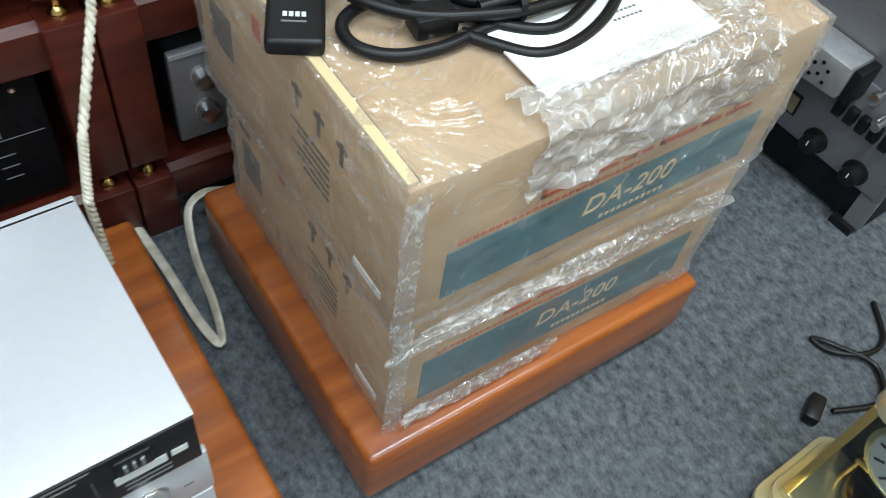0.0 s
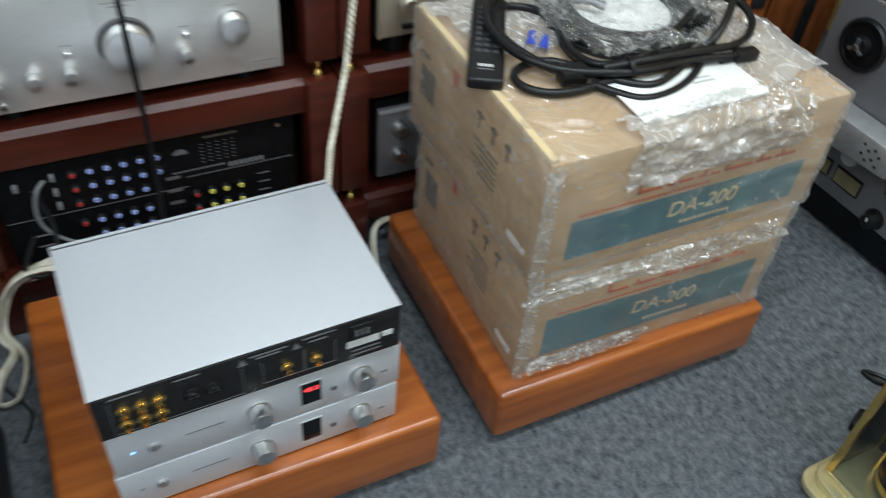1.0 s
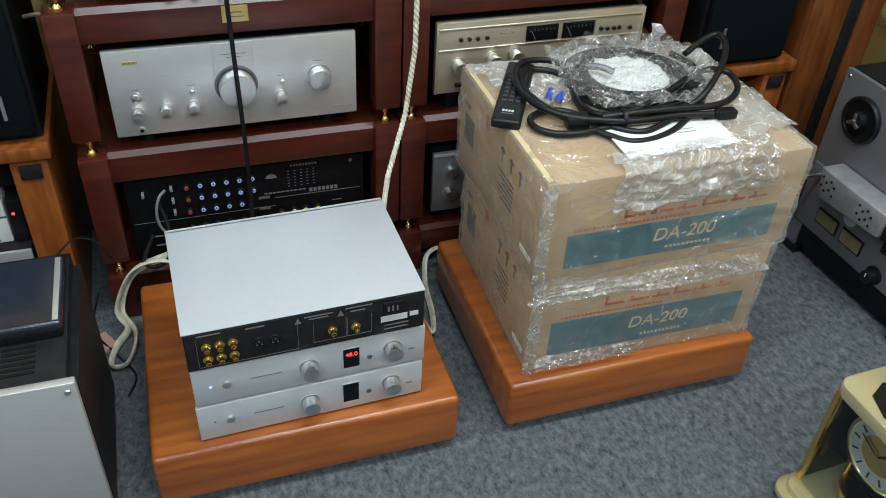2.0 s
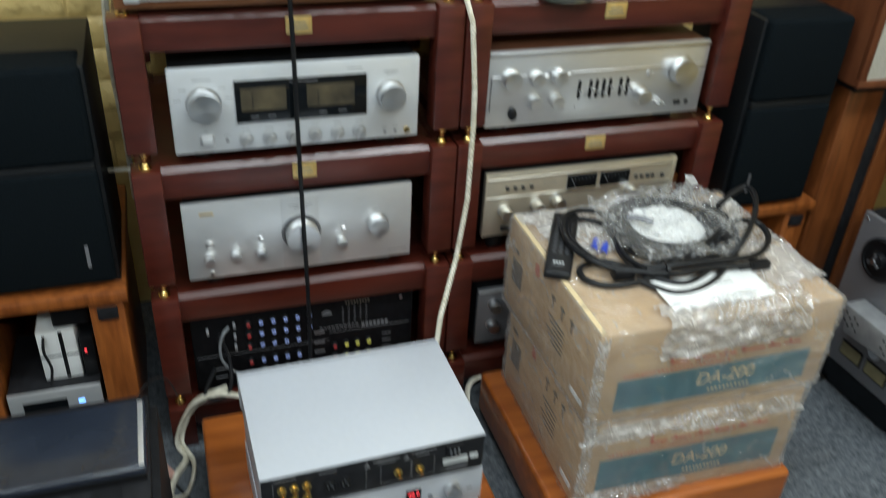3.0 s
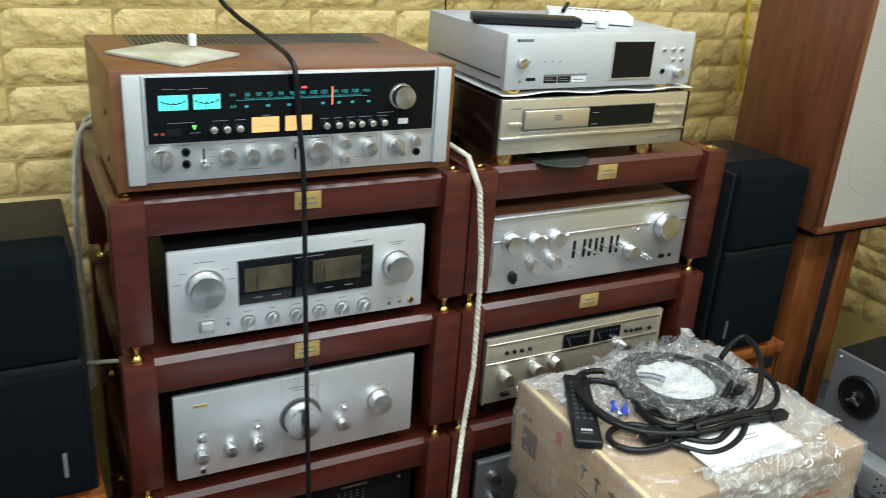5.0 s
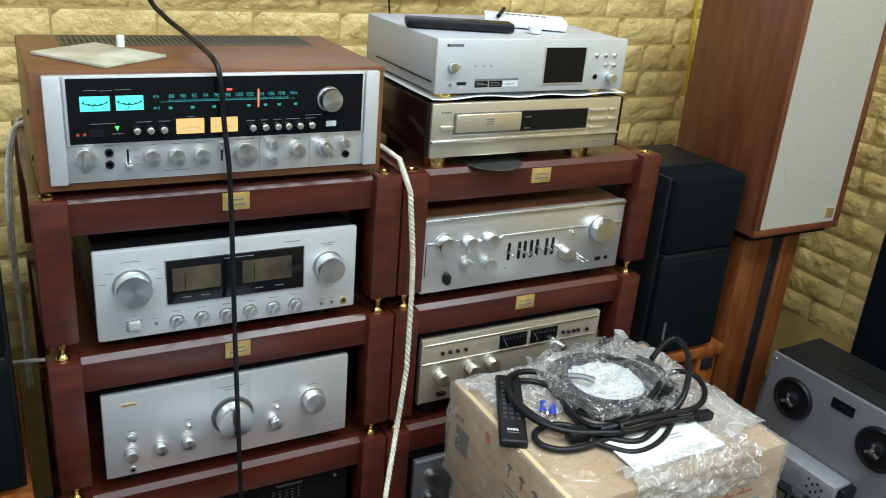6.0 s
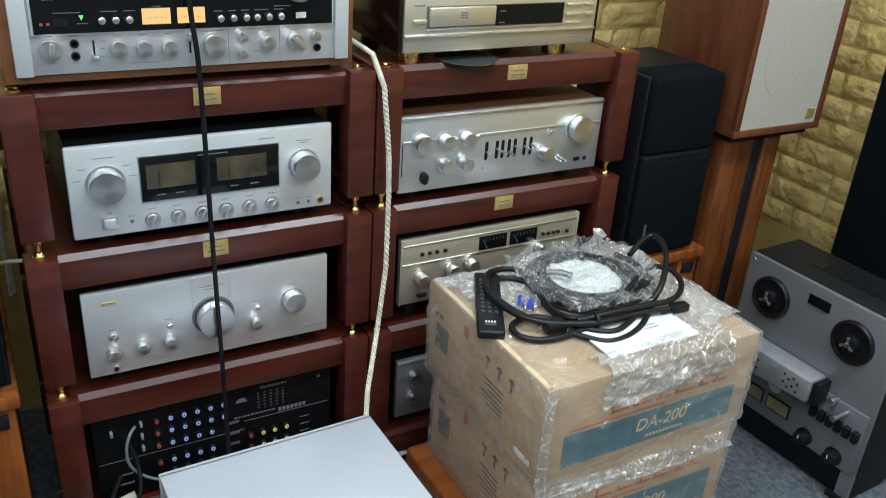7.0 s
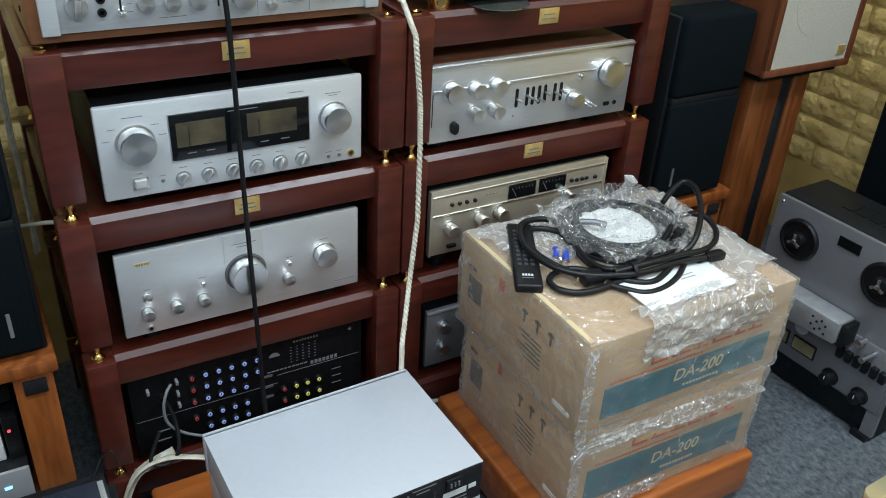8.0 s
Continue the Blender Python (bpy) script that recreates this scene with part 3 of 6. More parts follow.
# mixing amplifier with rows of small coloured knobs
MIXBLACK = grain(material("matt_black_panel", (0.004, 0.004, 0.005), 0.5, spec=0.12), (0.003, 0.003, 0.0035), (0.006, 0.006, 0.007), 80)
t, px, pz = unit("mixing_amplifier", "black mixing amplifier with rows of coloured knobs in a rack", -0.228, 0.232, 0.12, 0.306, 0.102, 0.34, MIXBLACK, BLACK, y=1.803)
BLUEKNOB = material("pale_blue_knob", (0.34, 0.43, 0.85), 0.35)
REDKNOB = material("red_knob", (0.42, 0.04, 0.04), 0.35)
YELLOWKNOB = material("yellow_knob", (0.72, 0.66, 0.12), 0.35)
GREYKNOB = material("grey_knob", (0.2, 0.2, 0.21), 0.4)


def dot(x, z, mat, r=0.0046):
    k = part("small_knob", turned([(0.0068, 0), (0.006, 0.007), (0.005, 0.008)], 12, "Y", (px(x), 0, pz(z))), RUBBER, t)
    part("cap", turned([(r, 0), (r * 0.8, 0.002)], 12, "Y", (px(x), -0.008, pz(z))), mat, k)
    part("index_line", box(px(x) - 0.0006, px(x) + 0.0006, -0.0106, -0.0096, pz(z), pz(z) + r), RUBBER, k)


ROWS = (0.281, 0.2535, 0.2245, 0.184, 0.155)
for r, z in enumerate(ROWS):
    for c in range(5 if r < 2 else 4):
        dot(-0.09 + 0.0248 * c, z, BLUEKNOB)
    if r < 4:
        dot(-0.1155, z - 0.002, REDKNOB, 0.004)
for z in (0.191, 0.162):
    dot(0.061, z - 0.001, REDKNOB, 0.004)
    for x in (0.086, 0.1095, 0.1345):
        dot(x, z, YELLOWKNOB)
for x, z in ((-0.1435, 0.282), (-0.1435, 0.254), (-0.1435, 0.227), (-0.196, 0.275)):
    part("toggle", box(px(x) - 0.0026, px(x) + 0.0026, -0.012, 0, pz(z) - 0.0045, pz(z) + 0.0045, 0.001), GREYKNOB, t)
part("feed_jack", turned([(0.008, 0), (0.008, 0.004), (0.0045, 0.004), (0.0045, 0.001)], 18, "Y", (px(-0.172), 0, pz(0.245))), RUBBER, t)
for z in (0.17, 0.148):
    plate(t, "printed_mark", px(-0.19), px(-0.165), pz(z), pz(z + 0.003), PRINT, d=0.0006)
for x, z in ((0.018, 0.226), (0.018, 0.2), (0.018, 0.175)):
    plate(t, "label_window", px(x), px(x + 0.022), pz(z), pz(z + 0.006), GREYMETAL, d=0.0006)
for r in range(6):
    for c in range(5):
        plate(t, "printed_mark", px(0.078 + 0.0125 * c), px(0.078 + 0.0125 * c) + 0.004, pz(0.248 + 0.007 * r), pz(0.248 + 0.007 * r) + 0.0012, PRINT, d=0.0005)
for c in range(9):
    plate(t, "logo_stroke", px(0.085 + 0.006 * c), px(0.089 + 0.006 * c), pz(0.2935), pz(0.298), DARKINK, d=0.0006)
bm = turned([(0.011, 0), (0.011, 0.0008)], 20, "Y", (0, 0, 0))
for v in bm.verts:
    v.co.z = max(v.co.z, 0.0) * 0.9
part("emblem", bm, PRINT, t, "grey half-round emblem", m=Matrix.Translation((px(0.046), 0, pz(0.272))))
for c in range(7):
    plate(t, "logo_stroke", px(0.12 + 0.0085 * c), px(0.126 + 0.0085 * c), pz(0.229), pz(0.2375), PRINT, d=0.0006)
for c in range(10):
    plate(t, "logo_stroke", px(0.03 + 0.0085 * c), px(0.0365 + 0.0085 * c), pz(0.236), pz(0.2385), PRINT, d=0.0006)
plate(t, "trim_line", px(0.05), px(0.225), pz(0.2245), pz(0.2255), PRINT, d=0.0005)
plate(t, "trim_line", px(-0.222), px(0.05), pz(0.2055), pz(0.2065), PRINT, d=0.0005)
for c in range(3):
    plate(t, "printed_mark", px(0.165), px(0.185), pz(0.2 - 0.018 * c), pz(0.2018 - 0.018 * c), PRINT, d=0.0005)
part("screw", turned([(0.004, 0), (0.003, 0.002)], 10, "Y", (px(0.205), 0, pz(0.292))), CHROME, t)

# ---- on the rack top ----
RX0, RX1, RZ = -0.276, 0.258, 0.915
t = thing("stereo_receiver", "vintage walnut-cased stereo receiver, dial lit green-blue", "receiver", pose(0, 1.79, RZ))
cz0, cz1 = 0.0165, 0.1925
case = part("case", box(RX0, RX1, -0.008, 0.30, cz0, cz1, 0.003), RECEIVERWOOD, t)
VENT = grain(material("olive_vent", (0.1, 0.09, 0.06), 0.5, 0.3), (0.085, 0.075, 0.05), (0.12, 0.105, 0.07), 50)
gr = part("vent_grille", box(-0.215, 0.205, 0.19, 0.285, cz1 - 0.001, cz1 + 0.0012), VENT, case, "perforated metal vent")
bm = bmesh.new()
for i in range(46):
    for j in range(8):
        x, y = -0.21 + 0.009 * i, 0.196 + 0.0112 * j
        box(x, x + 0.005, y, y + 0.006, cz1 + 0.001, cz1 + 0.0016, bm=bm)
tagged(part("vent_hole", bm, BLACK, gr), kind="stuff")
for z_ in (0.05, 0.12):
    part("side_screw", turned([(0.005, 0), (0.004, 0.002)], 12), RUBBER, case, m=pose(RX0, 0.06, z_, 0, -90, 0))
for fx_ in (-0.22, 0.22):
    for fy_ in (0.05, 0.26):
        part("foot", turned([(0.018, 0), (0.02, 0.0165)], 16, at=(fx_, fy_, 0)), RUBBER, t)
px = lambda x: x
pz = lambda z: z - RZ
YF = -0.014
part("front_panel", box(-0.2595, 0.2435, YF, -0.006, pz(0.945), pz(1.102), 0.0015), SILVER, t)
for a, e in ((-0.2605, -0.2365), (0.2205, 0.2445)):
    part("end_trim", box(a, e, -0.021, -0.012, pz(0.9445), pz(1.1025), 0.002), PALE, t)
part("dial_frame", box(-0.2345, 0.2185, YF - 0.005, YF, pz(1.0015), pz(1.1015), 0.002), PALE, t)
dial = part("dial_glass", box(-0.2305, 0.2145, YF - 0.0065, YF - 0.003, pz(1.0045), pz(1.0985)), GLASSBLACK, t)
YD = YF - 0.0065
for a, e in ((-0.214, -0.174), (-0.166, -0.128)):
    mt = plate(dial, "signal_meter", a, e, pz(1.052), pz(1.0735), TEALGLOW, YD, 0.001, label="glowing teal meter")
    for k in range(13):
        c = -1 + 2 * k / 12
        x = (a + e) / 2 + c * 0.0155
        z = pz(1.0635) - 0.0035 * (1 - c * c)
        part("scale_mark", box(x - 0.0013, x + 0.0013, YD - 0.0016, YD - 0.0005, z, z + (0.0022 if k % 3 == 0 else 0.001)), RUBBER, mt)
    part("needle", box(a + 0.017, a + 0.0176, YD - 0.0016, YD - 0.0005, pz(1.054), pz(1.064)), RUBBER, mt)
for k in range(11):
    words("dial_number", str(88 + 2 * k), 0.0082, DIALGLOW, dial, Matrix.Translation((-0.0885 + 0.01665 * k, YD - 0.0005, pz(1.0705))) @ pose(0, 0, 0, 90, 0, 0), 0.0002)
for x, s in ((-0.11, "FM"), (0.0975, "MHz"), (-0.11, "AM")):
    words("dial_word", s, 0.0066, DIALGLOW, dial, Matrix.Translation((x, YD - 0.0005, pz(1.0705 if x > 0 or s == "FM" else 1.0535))) @ pose(0, 0, 0, 90, 0, 0), 0.0002)
for x in (-0.093, -0.061, -0.029, 0.024, 0.05, 0.072, 0.0985):
    plate(dial, "dial_mark", x, x + 0.0055, pz(1.0515), pz(1.0552), DIALGLOW, YD, 0.0005)
plate(dial, "dial_line", -0.105, 0.1, pz(1.0622), pz(1.0628), DIALGLOW, YD, 0.0004)
for k in range(76):
    x = -0.092 + 0.0024 * k
    plate(dial, "dial_tick", x, x + 0.0006, pz(1.0622), pz(1.0655 if k % 5 else 1.0668), DIALGLOW, YD, 0.0005)
plate(dial, "pointer", 0.0405, 0.0428, pz(1.0505), pz(1.0785), POINTERGLOW, YD, 0.0012, label="glowing orange pointer")
plate(dial, "stereo_lamp", -0.007, 0.001, pz(1.0772), pz(1.0804), REDGLOW, YD, 0.0008)
bm = bmesh.new()
a = [bm.verts.new(p) for p in ((-0.1695, YD - 0.001, pz(1.0295)), (-0.163, YD - 0.001, pz(1.0295)), (-0.1663, YD - 0.001, pz(1.0225)))]
bm.faces.new(a)
part("power_lamp", bm, GREENGLOW, dial, "green lit arrow")
for a, e in ((-0.083, -0.042), (-0.032, 0.009)):
    pm = plate(dial, "power_meter", a, e, pz(1.0135), pz(1.0365), AMBERGLOW, YD, 0.001, label="glowing amber meter")
    for k in range(9):
        c = -1 + k / 4
        part("scale_mark", box((a + e) / 2 + c * 0.014 - 0.0003, (a + e) / 2 + c * 0.014 + 0.0003, YD - 0.0016, YD - 0.0005, pz(1.0225) - 0.002 * c * c, pz(1.0245) - 0.002 * c * c), PRINT, pm)
for x in (-0.14, -0.121, -0.102, 0.031, 0.051, 0.071, 0.088, 0.107, 0.1265):
    part("push_button", turned([(0.0058, 0), (0.0052, 0.010), (0.0036, 0.011)], 16, "Y", (x, YD, pz(1.0195 if x > 0 else 1.0225))), CHROME, t)
plate(dial, "logo_badge", 0.153, 0.17, pz(1.0145), pz(1.0235), WHITEINK, YD, 0.001)
part("input_socket", box(-0.205, -0.185, YD - 0.001, YD, pz(1.0145), pz(1.0255)), RUBBER, dial)
for x in (-0.222, -0.213):
    plate(dial, "printed_mark", x, x + 0.0045, pz(1.0165), pz(1.0205), REDDIM, YD, 0.0006)
for a, e, z in ((-0.208, -0.19, 1.0815), (-0.187, -0.17, 1.0805), (-0.166, -0.145, 1.0815), (-0.203, -0.167, 1.033), (-0.14, -0.118, 1.0335), (-0.108, -0.092, 1.0335), (-0.068, -0.056, 1.0385), (0.023, 0.036, 1.029), (0.045, 0.057, 1.029), (0.065, 0.078, 1.029), (0.085, 0.108, 1.029), (0.117, 0.135, 1.029), (-0.173, -0.158, 1.0175), (0.117, 0.145, 1.034)):
    plate(dial, "printed_mark", a, e, pz(z), pz(z) + 0.0009, PRINT, YD, 0.0004)
knob(t, 0.157, pz(1.0595), 0.018, 0.018, y=YD)
for x, z, r in ((-0.119, 0.979, 0.0122), (-0.083, 0.978, 0.0122), (-0.046, 0.977, 0.0122), (0.022, 0.976, 0.0178), (0.066, 0.988, 0.0068), (0.065, 0.963, 0.0068), (0.107, 0.977, 0.0112), (0.187, 0.985, 0.0072)):
    knob(t, x, pz(z), r * 0.96, 0.016, y=YF)
for x, z, r, a in ((-0.212, 0.981, 0.0145, 8), (0.153, 0.977, 0.0125, -35)):
    k = knob(t, x, pz(z), r, 0.014, y=YF)
    part("grip", box(-0.0042, 0.0042, -0.026, -0.012, -r * 1.05, r * 1.05, 0.002), CHROME, k, m=Matrix.Rotation(radians(a), 4, "Y"))
for x, z in ((-0.179, 0.9885), (-0.179, 0.9705), (0.191, 0.9645)):
    part("jack", turned([(0.0062, 0), (0.0062, 0.003), (0.0034, 0.003), (0.0034, 0)], 18, "Y", (x, YF, pz(z))), RUBBER, t)
for x, z0, z1, zl in ((-0.153, 0.966, 0.992, 0.964), (-0.0145, 0.966, 0.99, 0.987)):
    s = plate(t, "switch_slot", x - 0.0014, x + 0.0014, pz(z0), pz(z1), RUBBER, YF, 0.0006)
    part("switch_lever", box(x - 0.0042, x + 0.0042, YF - 0.016, YF, pz(zl), pz(zl + 0.008), 0.0015), CHROME, s)
for x in (0.045, 0.128):
    plate(t, "panel_seam", x - 0.0003, x + 0.0003, pz(0.948), pz(0.9995), GREYMETAL, YF, 0.0003)
for x, z, w_ in ((-0.212, 1.0, 0.007), (-0.179, 0.9985, 0.006), (-0.119, 0.9965, 0.007), (-0.083, 0.9965, 0.006), (-0.046, 0.9965, 0.006), (0.022, 0.998, 0.015), (-0.083, 0.9555, 0.02), (0.082, 0.9985, 0.006), (0.107, 0.9945, 0.006), (0.153, 0.9945, 0.007), (-0.141, 0.99, 0.004), (-0.141, 0.979, 0.004), (-0.141, 0.968, 0.004), (0.087, 0.963, 0.003), (0.094, 0.963, 0.003)):
    plate(t, "printed_mark", x - w_, x + w_, pz(z), pz(z) + 0.0009, PRINT, YF, 0.0003)

# compact disc player
t, px, pz = unit("disc_player", "champagne-gold compact disc player with dark brown sides, on the rack", 0.357, 0.774, 0.94, 1.04, 0.915, 0.30, CHAMPAGNE, BLACK, category="disc player")
SIDEBROWN = grain(material("piano_brown", (0.012, 0.005, 0.004), 0.2, spec=0.3), (0.01, 0.004, 0.0035), (0.016, 0.006, 0.005), 5)
for sx in (-0.2085 - 0.009, 0.2085):
    part("side_panel", box(sx, sx + 0.009, 0.004, 0.30, 0.0245, 0.1245, 0.002), SIDEBROWN, t, "glossy dark brown side panel")
for x in (0.385, 0.7):
    part("gold_foot", turned([(0.017, 0), (0.02, 0.004), (0.02, 0.024)], 22, at=(px(x), 0.03, 0)), GOLD, t)
part("tray_recess", box(px(0.4), px(0.696), -0.0006, 0.001, pz(0.982), pz(1.0215)), GREYMETAL, t)
tray = plate(t, "disc_tray", px(0.404), px(0.5405), pz(0.9865), pz(1.019), CHAMPAGNE, d=0.006, bevel=0.0015)
for k in range(3):
    plate(tray, "logo_mark", px(0.4655), px(0.481), pz(1.0 + 0.004 * k), pz(1.0025 + 0.004 * k), PRINT, -0.006, 0.0004)
disp = plate(t, "display", px(0.542), px(0.6925), pz(0.984), pz(1.0205), GLASSBLACK, d=0.003)
for z in (1.009, 0.988):
    plate(disp, "printed_mark", px(0.549), px(0.563), pz(z), pz(z + 0.0012), PRINT, -0.003, 0.0004)
part("tray_sill", box(px(0.4), px(0.695), -0.004, 0.001, pz(0.9785), pz(0.9825), 0.001), CHROME, t)
part("lower_sill", box(px(0.3575), px(0.7735), -0.005, 0.001, pz(0.9675), pz(0.9725), 0.0015), CHROME, t, "bright step along the front")
for a, e, z0, z1 in ((0.373, 0.4, 0.992, 0.999), (0.699, 0.737, 1.0135, 1.0195), (0.699, 0.737, 0.9955, 1.0015), (0.744, 0.764, 1.0135, 1.0195), (0.744, 0.764, 0.9955, 1.0015), (0.702, 0.738, 0.9805, 0.9845)):
    plate(t, "push_button", px(a), px(e), pz(z0), pz(z1), CHAMPAGNE, d=0.005, bevel=0.0014)
for k in range(4):
    plate(t, "printed_mark", px(0.376 + 0.0055 * k), px(0.38 + 0.0055 * k), pz(1.0215), pz(1.0245), PRINT, d=0.0004)
plate(t, "printed_mark", px(0.715), px(0.745), pz(0.954), pz(0.9552), PRINT, d=0.0004)
bm = bmesh.new()
bmesh.ops.create_grid(bm, x_segments=40, y_segments=14, size=0.5)
for v in bm.verts:
    x, y = v.co.x, v.co.y
    sag = 0.004 * noise.noise(Vector((x * 7, y * 3, 2.2))) + (0.003 * math.sin(x * 19) if y < -0.4 else 0)
    v.co = (0.567 + x * 0.425, 1.925 + y * 0.272, 1.0468 + 0.6 * sag)
r = bmesh.ops.extrude_face_region(bm, geom=bm.faces[:])
bmesh.ops.translate(bm, verts=[v for v in r["geom"] if isinstance(v, bmesh.types.BMVert)], vec=(0, 0, 0.0012))
tagged(part("plastic_sheet", bm, PAPER), "thin wavy white plastic sheet between two players", "sheet")

t, px, pz = unit("network_player", "silver network player with a square black screen", 0.357, 0.768, 1.056, 1.152, 1.0415, 0.31, PALE, SATIN, category="audio player")
for x in (0.39, 0.72):
    part("gold_foot", turned([(0.018, 0), (0.018, 0.0145)], 22, at=(px(x), 0.03, 0)), GOLD, t)
scr = plate(t, "screen", px(0.578), px(0.6725), pz(1.069), pz(1.138), SILVER, d=0.002)
part("glass", box(px(0.581), px(0.6695), -0.003, -0.001, pz(1.072), pz(1.136)), GLASSBLACK, scr)
knob(t, px(0.389), pz(1.103), 0.0085, 0.01)
knob(t, px(0.734), pz(1.0795), 0.0082, 0.016)
for x, z in ((0.697, 1.121), (0.719, 1.121), (0.74, 1.121), (0.721, 1.1025), (0.741, 1.1025)):
    part("push_button", turned([(0.0034, 0), (0.0034, 0.003), (0.002, 0.004)], 14, "Y", (px(x), 0, pz(z))), CHROME, t)
for x in (0.405, 0.435, 0.451, 0.467):
    part("indicator", turned([(0.0014, 0), (0.0014, 0.001)], 10, "Y", (px(x), 0, pz(1.104))), PRINT, t)
part("jack", turned([(0.0046, 0), (0.0046, 0.002), (0.003, 0.002), (0.003, 0)], 16, "Y", (px(0.699), 0, pz(1.081))), RUBBER, t)
part("power_button", turned([(0.003, 0), (0.003, 0.002)], 12, "Y", (px(0.387), 0, pz(1.0725))), CHROME, t)
plate(t, "usb_port", px(0.4), px(0.419), pz(1.0715), pz(1.0765), RUBBER, d=0.0008)
for k in range(6):
    plate(t, "logo_mark", px(0.376 + 0.0055 * k), px(0.381 + 0.0055 * k), pz(1.138), pz(1.1425), PRINT if k else KEYGREY, d=0.0006)
plate(t, "sticker", px(0.4365), px(0.527), pz(1.078), pz(1.0815), PRINT, d=0.0004)
for a, e, mm in ((0.4365, 0.464, RUBBER), (0.466, 0.493, RUBBER), (0.495, 0.526, WHITEINK)):
    plate(t, "sticker", px(a), px(e), pz(1.0665), pz(1.0775), mm, d=0.0005)
for a, e, z in ((0.439, 0.462, 1.0705), (0.439, 0.455, 1.0735), (0.469, 0.49, 1.0695), (0.469, 0.486, 1.0735), (0.499, 0.521, 1.071)):
    plate(t, "printed_mark", px(a), px(e), pz(z), pz(z + 0.0012), PRINT, -0.0005, 0.0003)
part("side_groove", box(-0.2035, -0.2, 0.02, 0.26, 0.032, 0.034), RUBBER, t)

# things lying on the players and the receiver
t = thing("remote_control", "long black remote control lying on a silver player", "remote control", pose(0.455, 1.895, 1.1525, 0, 0, -19))
part("body", box(-0.1, 0.1, -0.022, 0.022, 0, 0.016, 0.004), RUBBER, t)
for k in range(8):
    for j in range(2):
        part("key", box(-0.085 + 0.02 * k, -0.075 + 0.02 * k, -0.014 + 0.016 * j, -0.006 + 0.016 * j, 0.0135, 0.0155), KEYGREY, t)
t = thing("white_box", "flat white carton with small black print", "box", pose(0.632, 1.95, 1.1525, 0, 0, -30))
part("carton", box(-0.08, 0.08, -0.055, 0.055, 0, 0.016, 0.002), PAPER, t)
for k in range(8):
    part("printed_mark", box(-0.05 + 0.012 * k, -0.042 + 0.012 * k, 0.01, 0.024, 0.0158, 0.0164), DARKINK, t)
tagged(part("glass_cup", turned([(0.011, 0), (0.014, 0.012), (0.012, 0.012), (0.01, 0.002)], 20, at=(0.592, 1.85, 1.1525)), PAPER), "tiny white cap on a silver player", "cap")
tagged(tube("black_pen", [(0.555, 1.925, 1.172), (0.585, 1.955, 1.182)], 0.004, RUBBER), "short black stick resting on a white carton", "pen")
t = thing("compact_disc", "shiny compact disc lying on the rack top", "disc", pose(0.5, 1.812, 0.9205, 0, 0, 20))
DISC = grain(material("disc_mirror", (0.3, 0.4, 0.32), 0.12, 0.9), (0.25, 0.42, 0.33), (0.62, 0.58, 0.52), 9)
part("disc", turned([(0.0075, 0), (0.06, 0), (0.06, 0.0012), (0.0075, 0.0012)], 40), DISC, t)
t = thing("disc_sleeve", "faded printed disc sleeve lying on the receiver", "disc sleeve", pose(-0.169, 1.888, RZ + 0.193, 0, 0, 38))
SLEEVE = grain(material("faded_sleeve", (0.5, 0.46, 0.36), 0.4), (0.36, 0.34, 0.24), (0.62, 0.6, 0.5), 14)
part("cover", box(-0.064, 0.064, -0.073, 0.073, 0, 0.0045, 0.001), SLEEVE, t)
tagged(part("white_stopper", turned([(0.006, 0), (0.0065, 0.016), (0.005, 0.018)], 16, at=(-0.132, 1.93, RZ + 0.1995)), PAPER), "tiny white plastic cap on a disc sleeve", "cap")


# ---- wooden plinths ----
def plinth(x0, x1, y0, y1, z1, label):
    p = thing("plinth", label, "plinth", pose((x0 + x1) / 2, (y0 + y1) / 2, 0), "wooden plinths")
    w, d = (x1 - x0) / 2, (y1 - y0) / 2
    part("slab", box(-w, w, -d, d, 0.02, z1, 0.009, 4), CHERRY, p)
    for px in (-w + 0.08, w - 0.08):
        for py in (-d + 0.08, d - 0.08):
            part("foot", turned([(0.02, 0), (0.03, 0.021)], 20, at=(px, py, 0)), RUBBER, p)
    return p


plinth(-0.229, 0.274, 1.280, 1.712, 0.13, "low reddish-orange cherry wood plinth under three silver converters")
plinth(0.368, 0.863, 1.283, 1.715, 0.123, "low reddish-orange cherry wood plinth under two wrapped cartons")


# ---- three stacked converters ----
def converter(name, label, z, rz, dx=0.0, dy=0.0):
    t = thing(name, label, "converter", pose(0.031 + dx, 1.304 + dy, z, 0, 0, rz), "stacked converters")
    part("case", box(-0.18, 0.18, 0.008, 0.25, 0.006, 0.0765, 0.0015), SATIN, t)
    for fx_ in (-0.14, 0.14):
        for fy_ in (0.04, 0.21):
            part("foot", turned([(0.014, 0), (0.015, 0.007)], 16, at=(fx_, fy_, 0)), RUBBER, t)
    return t


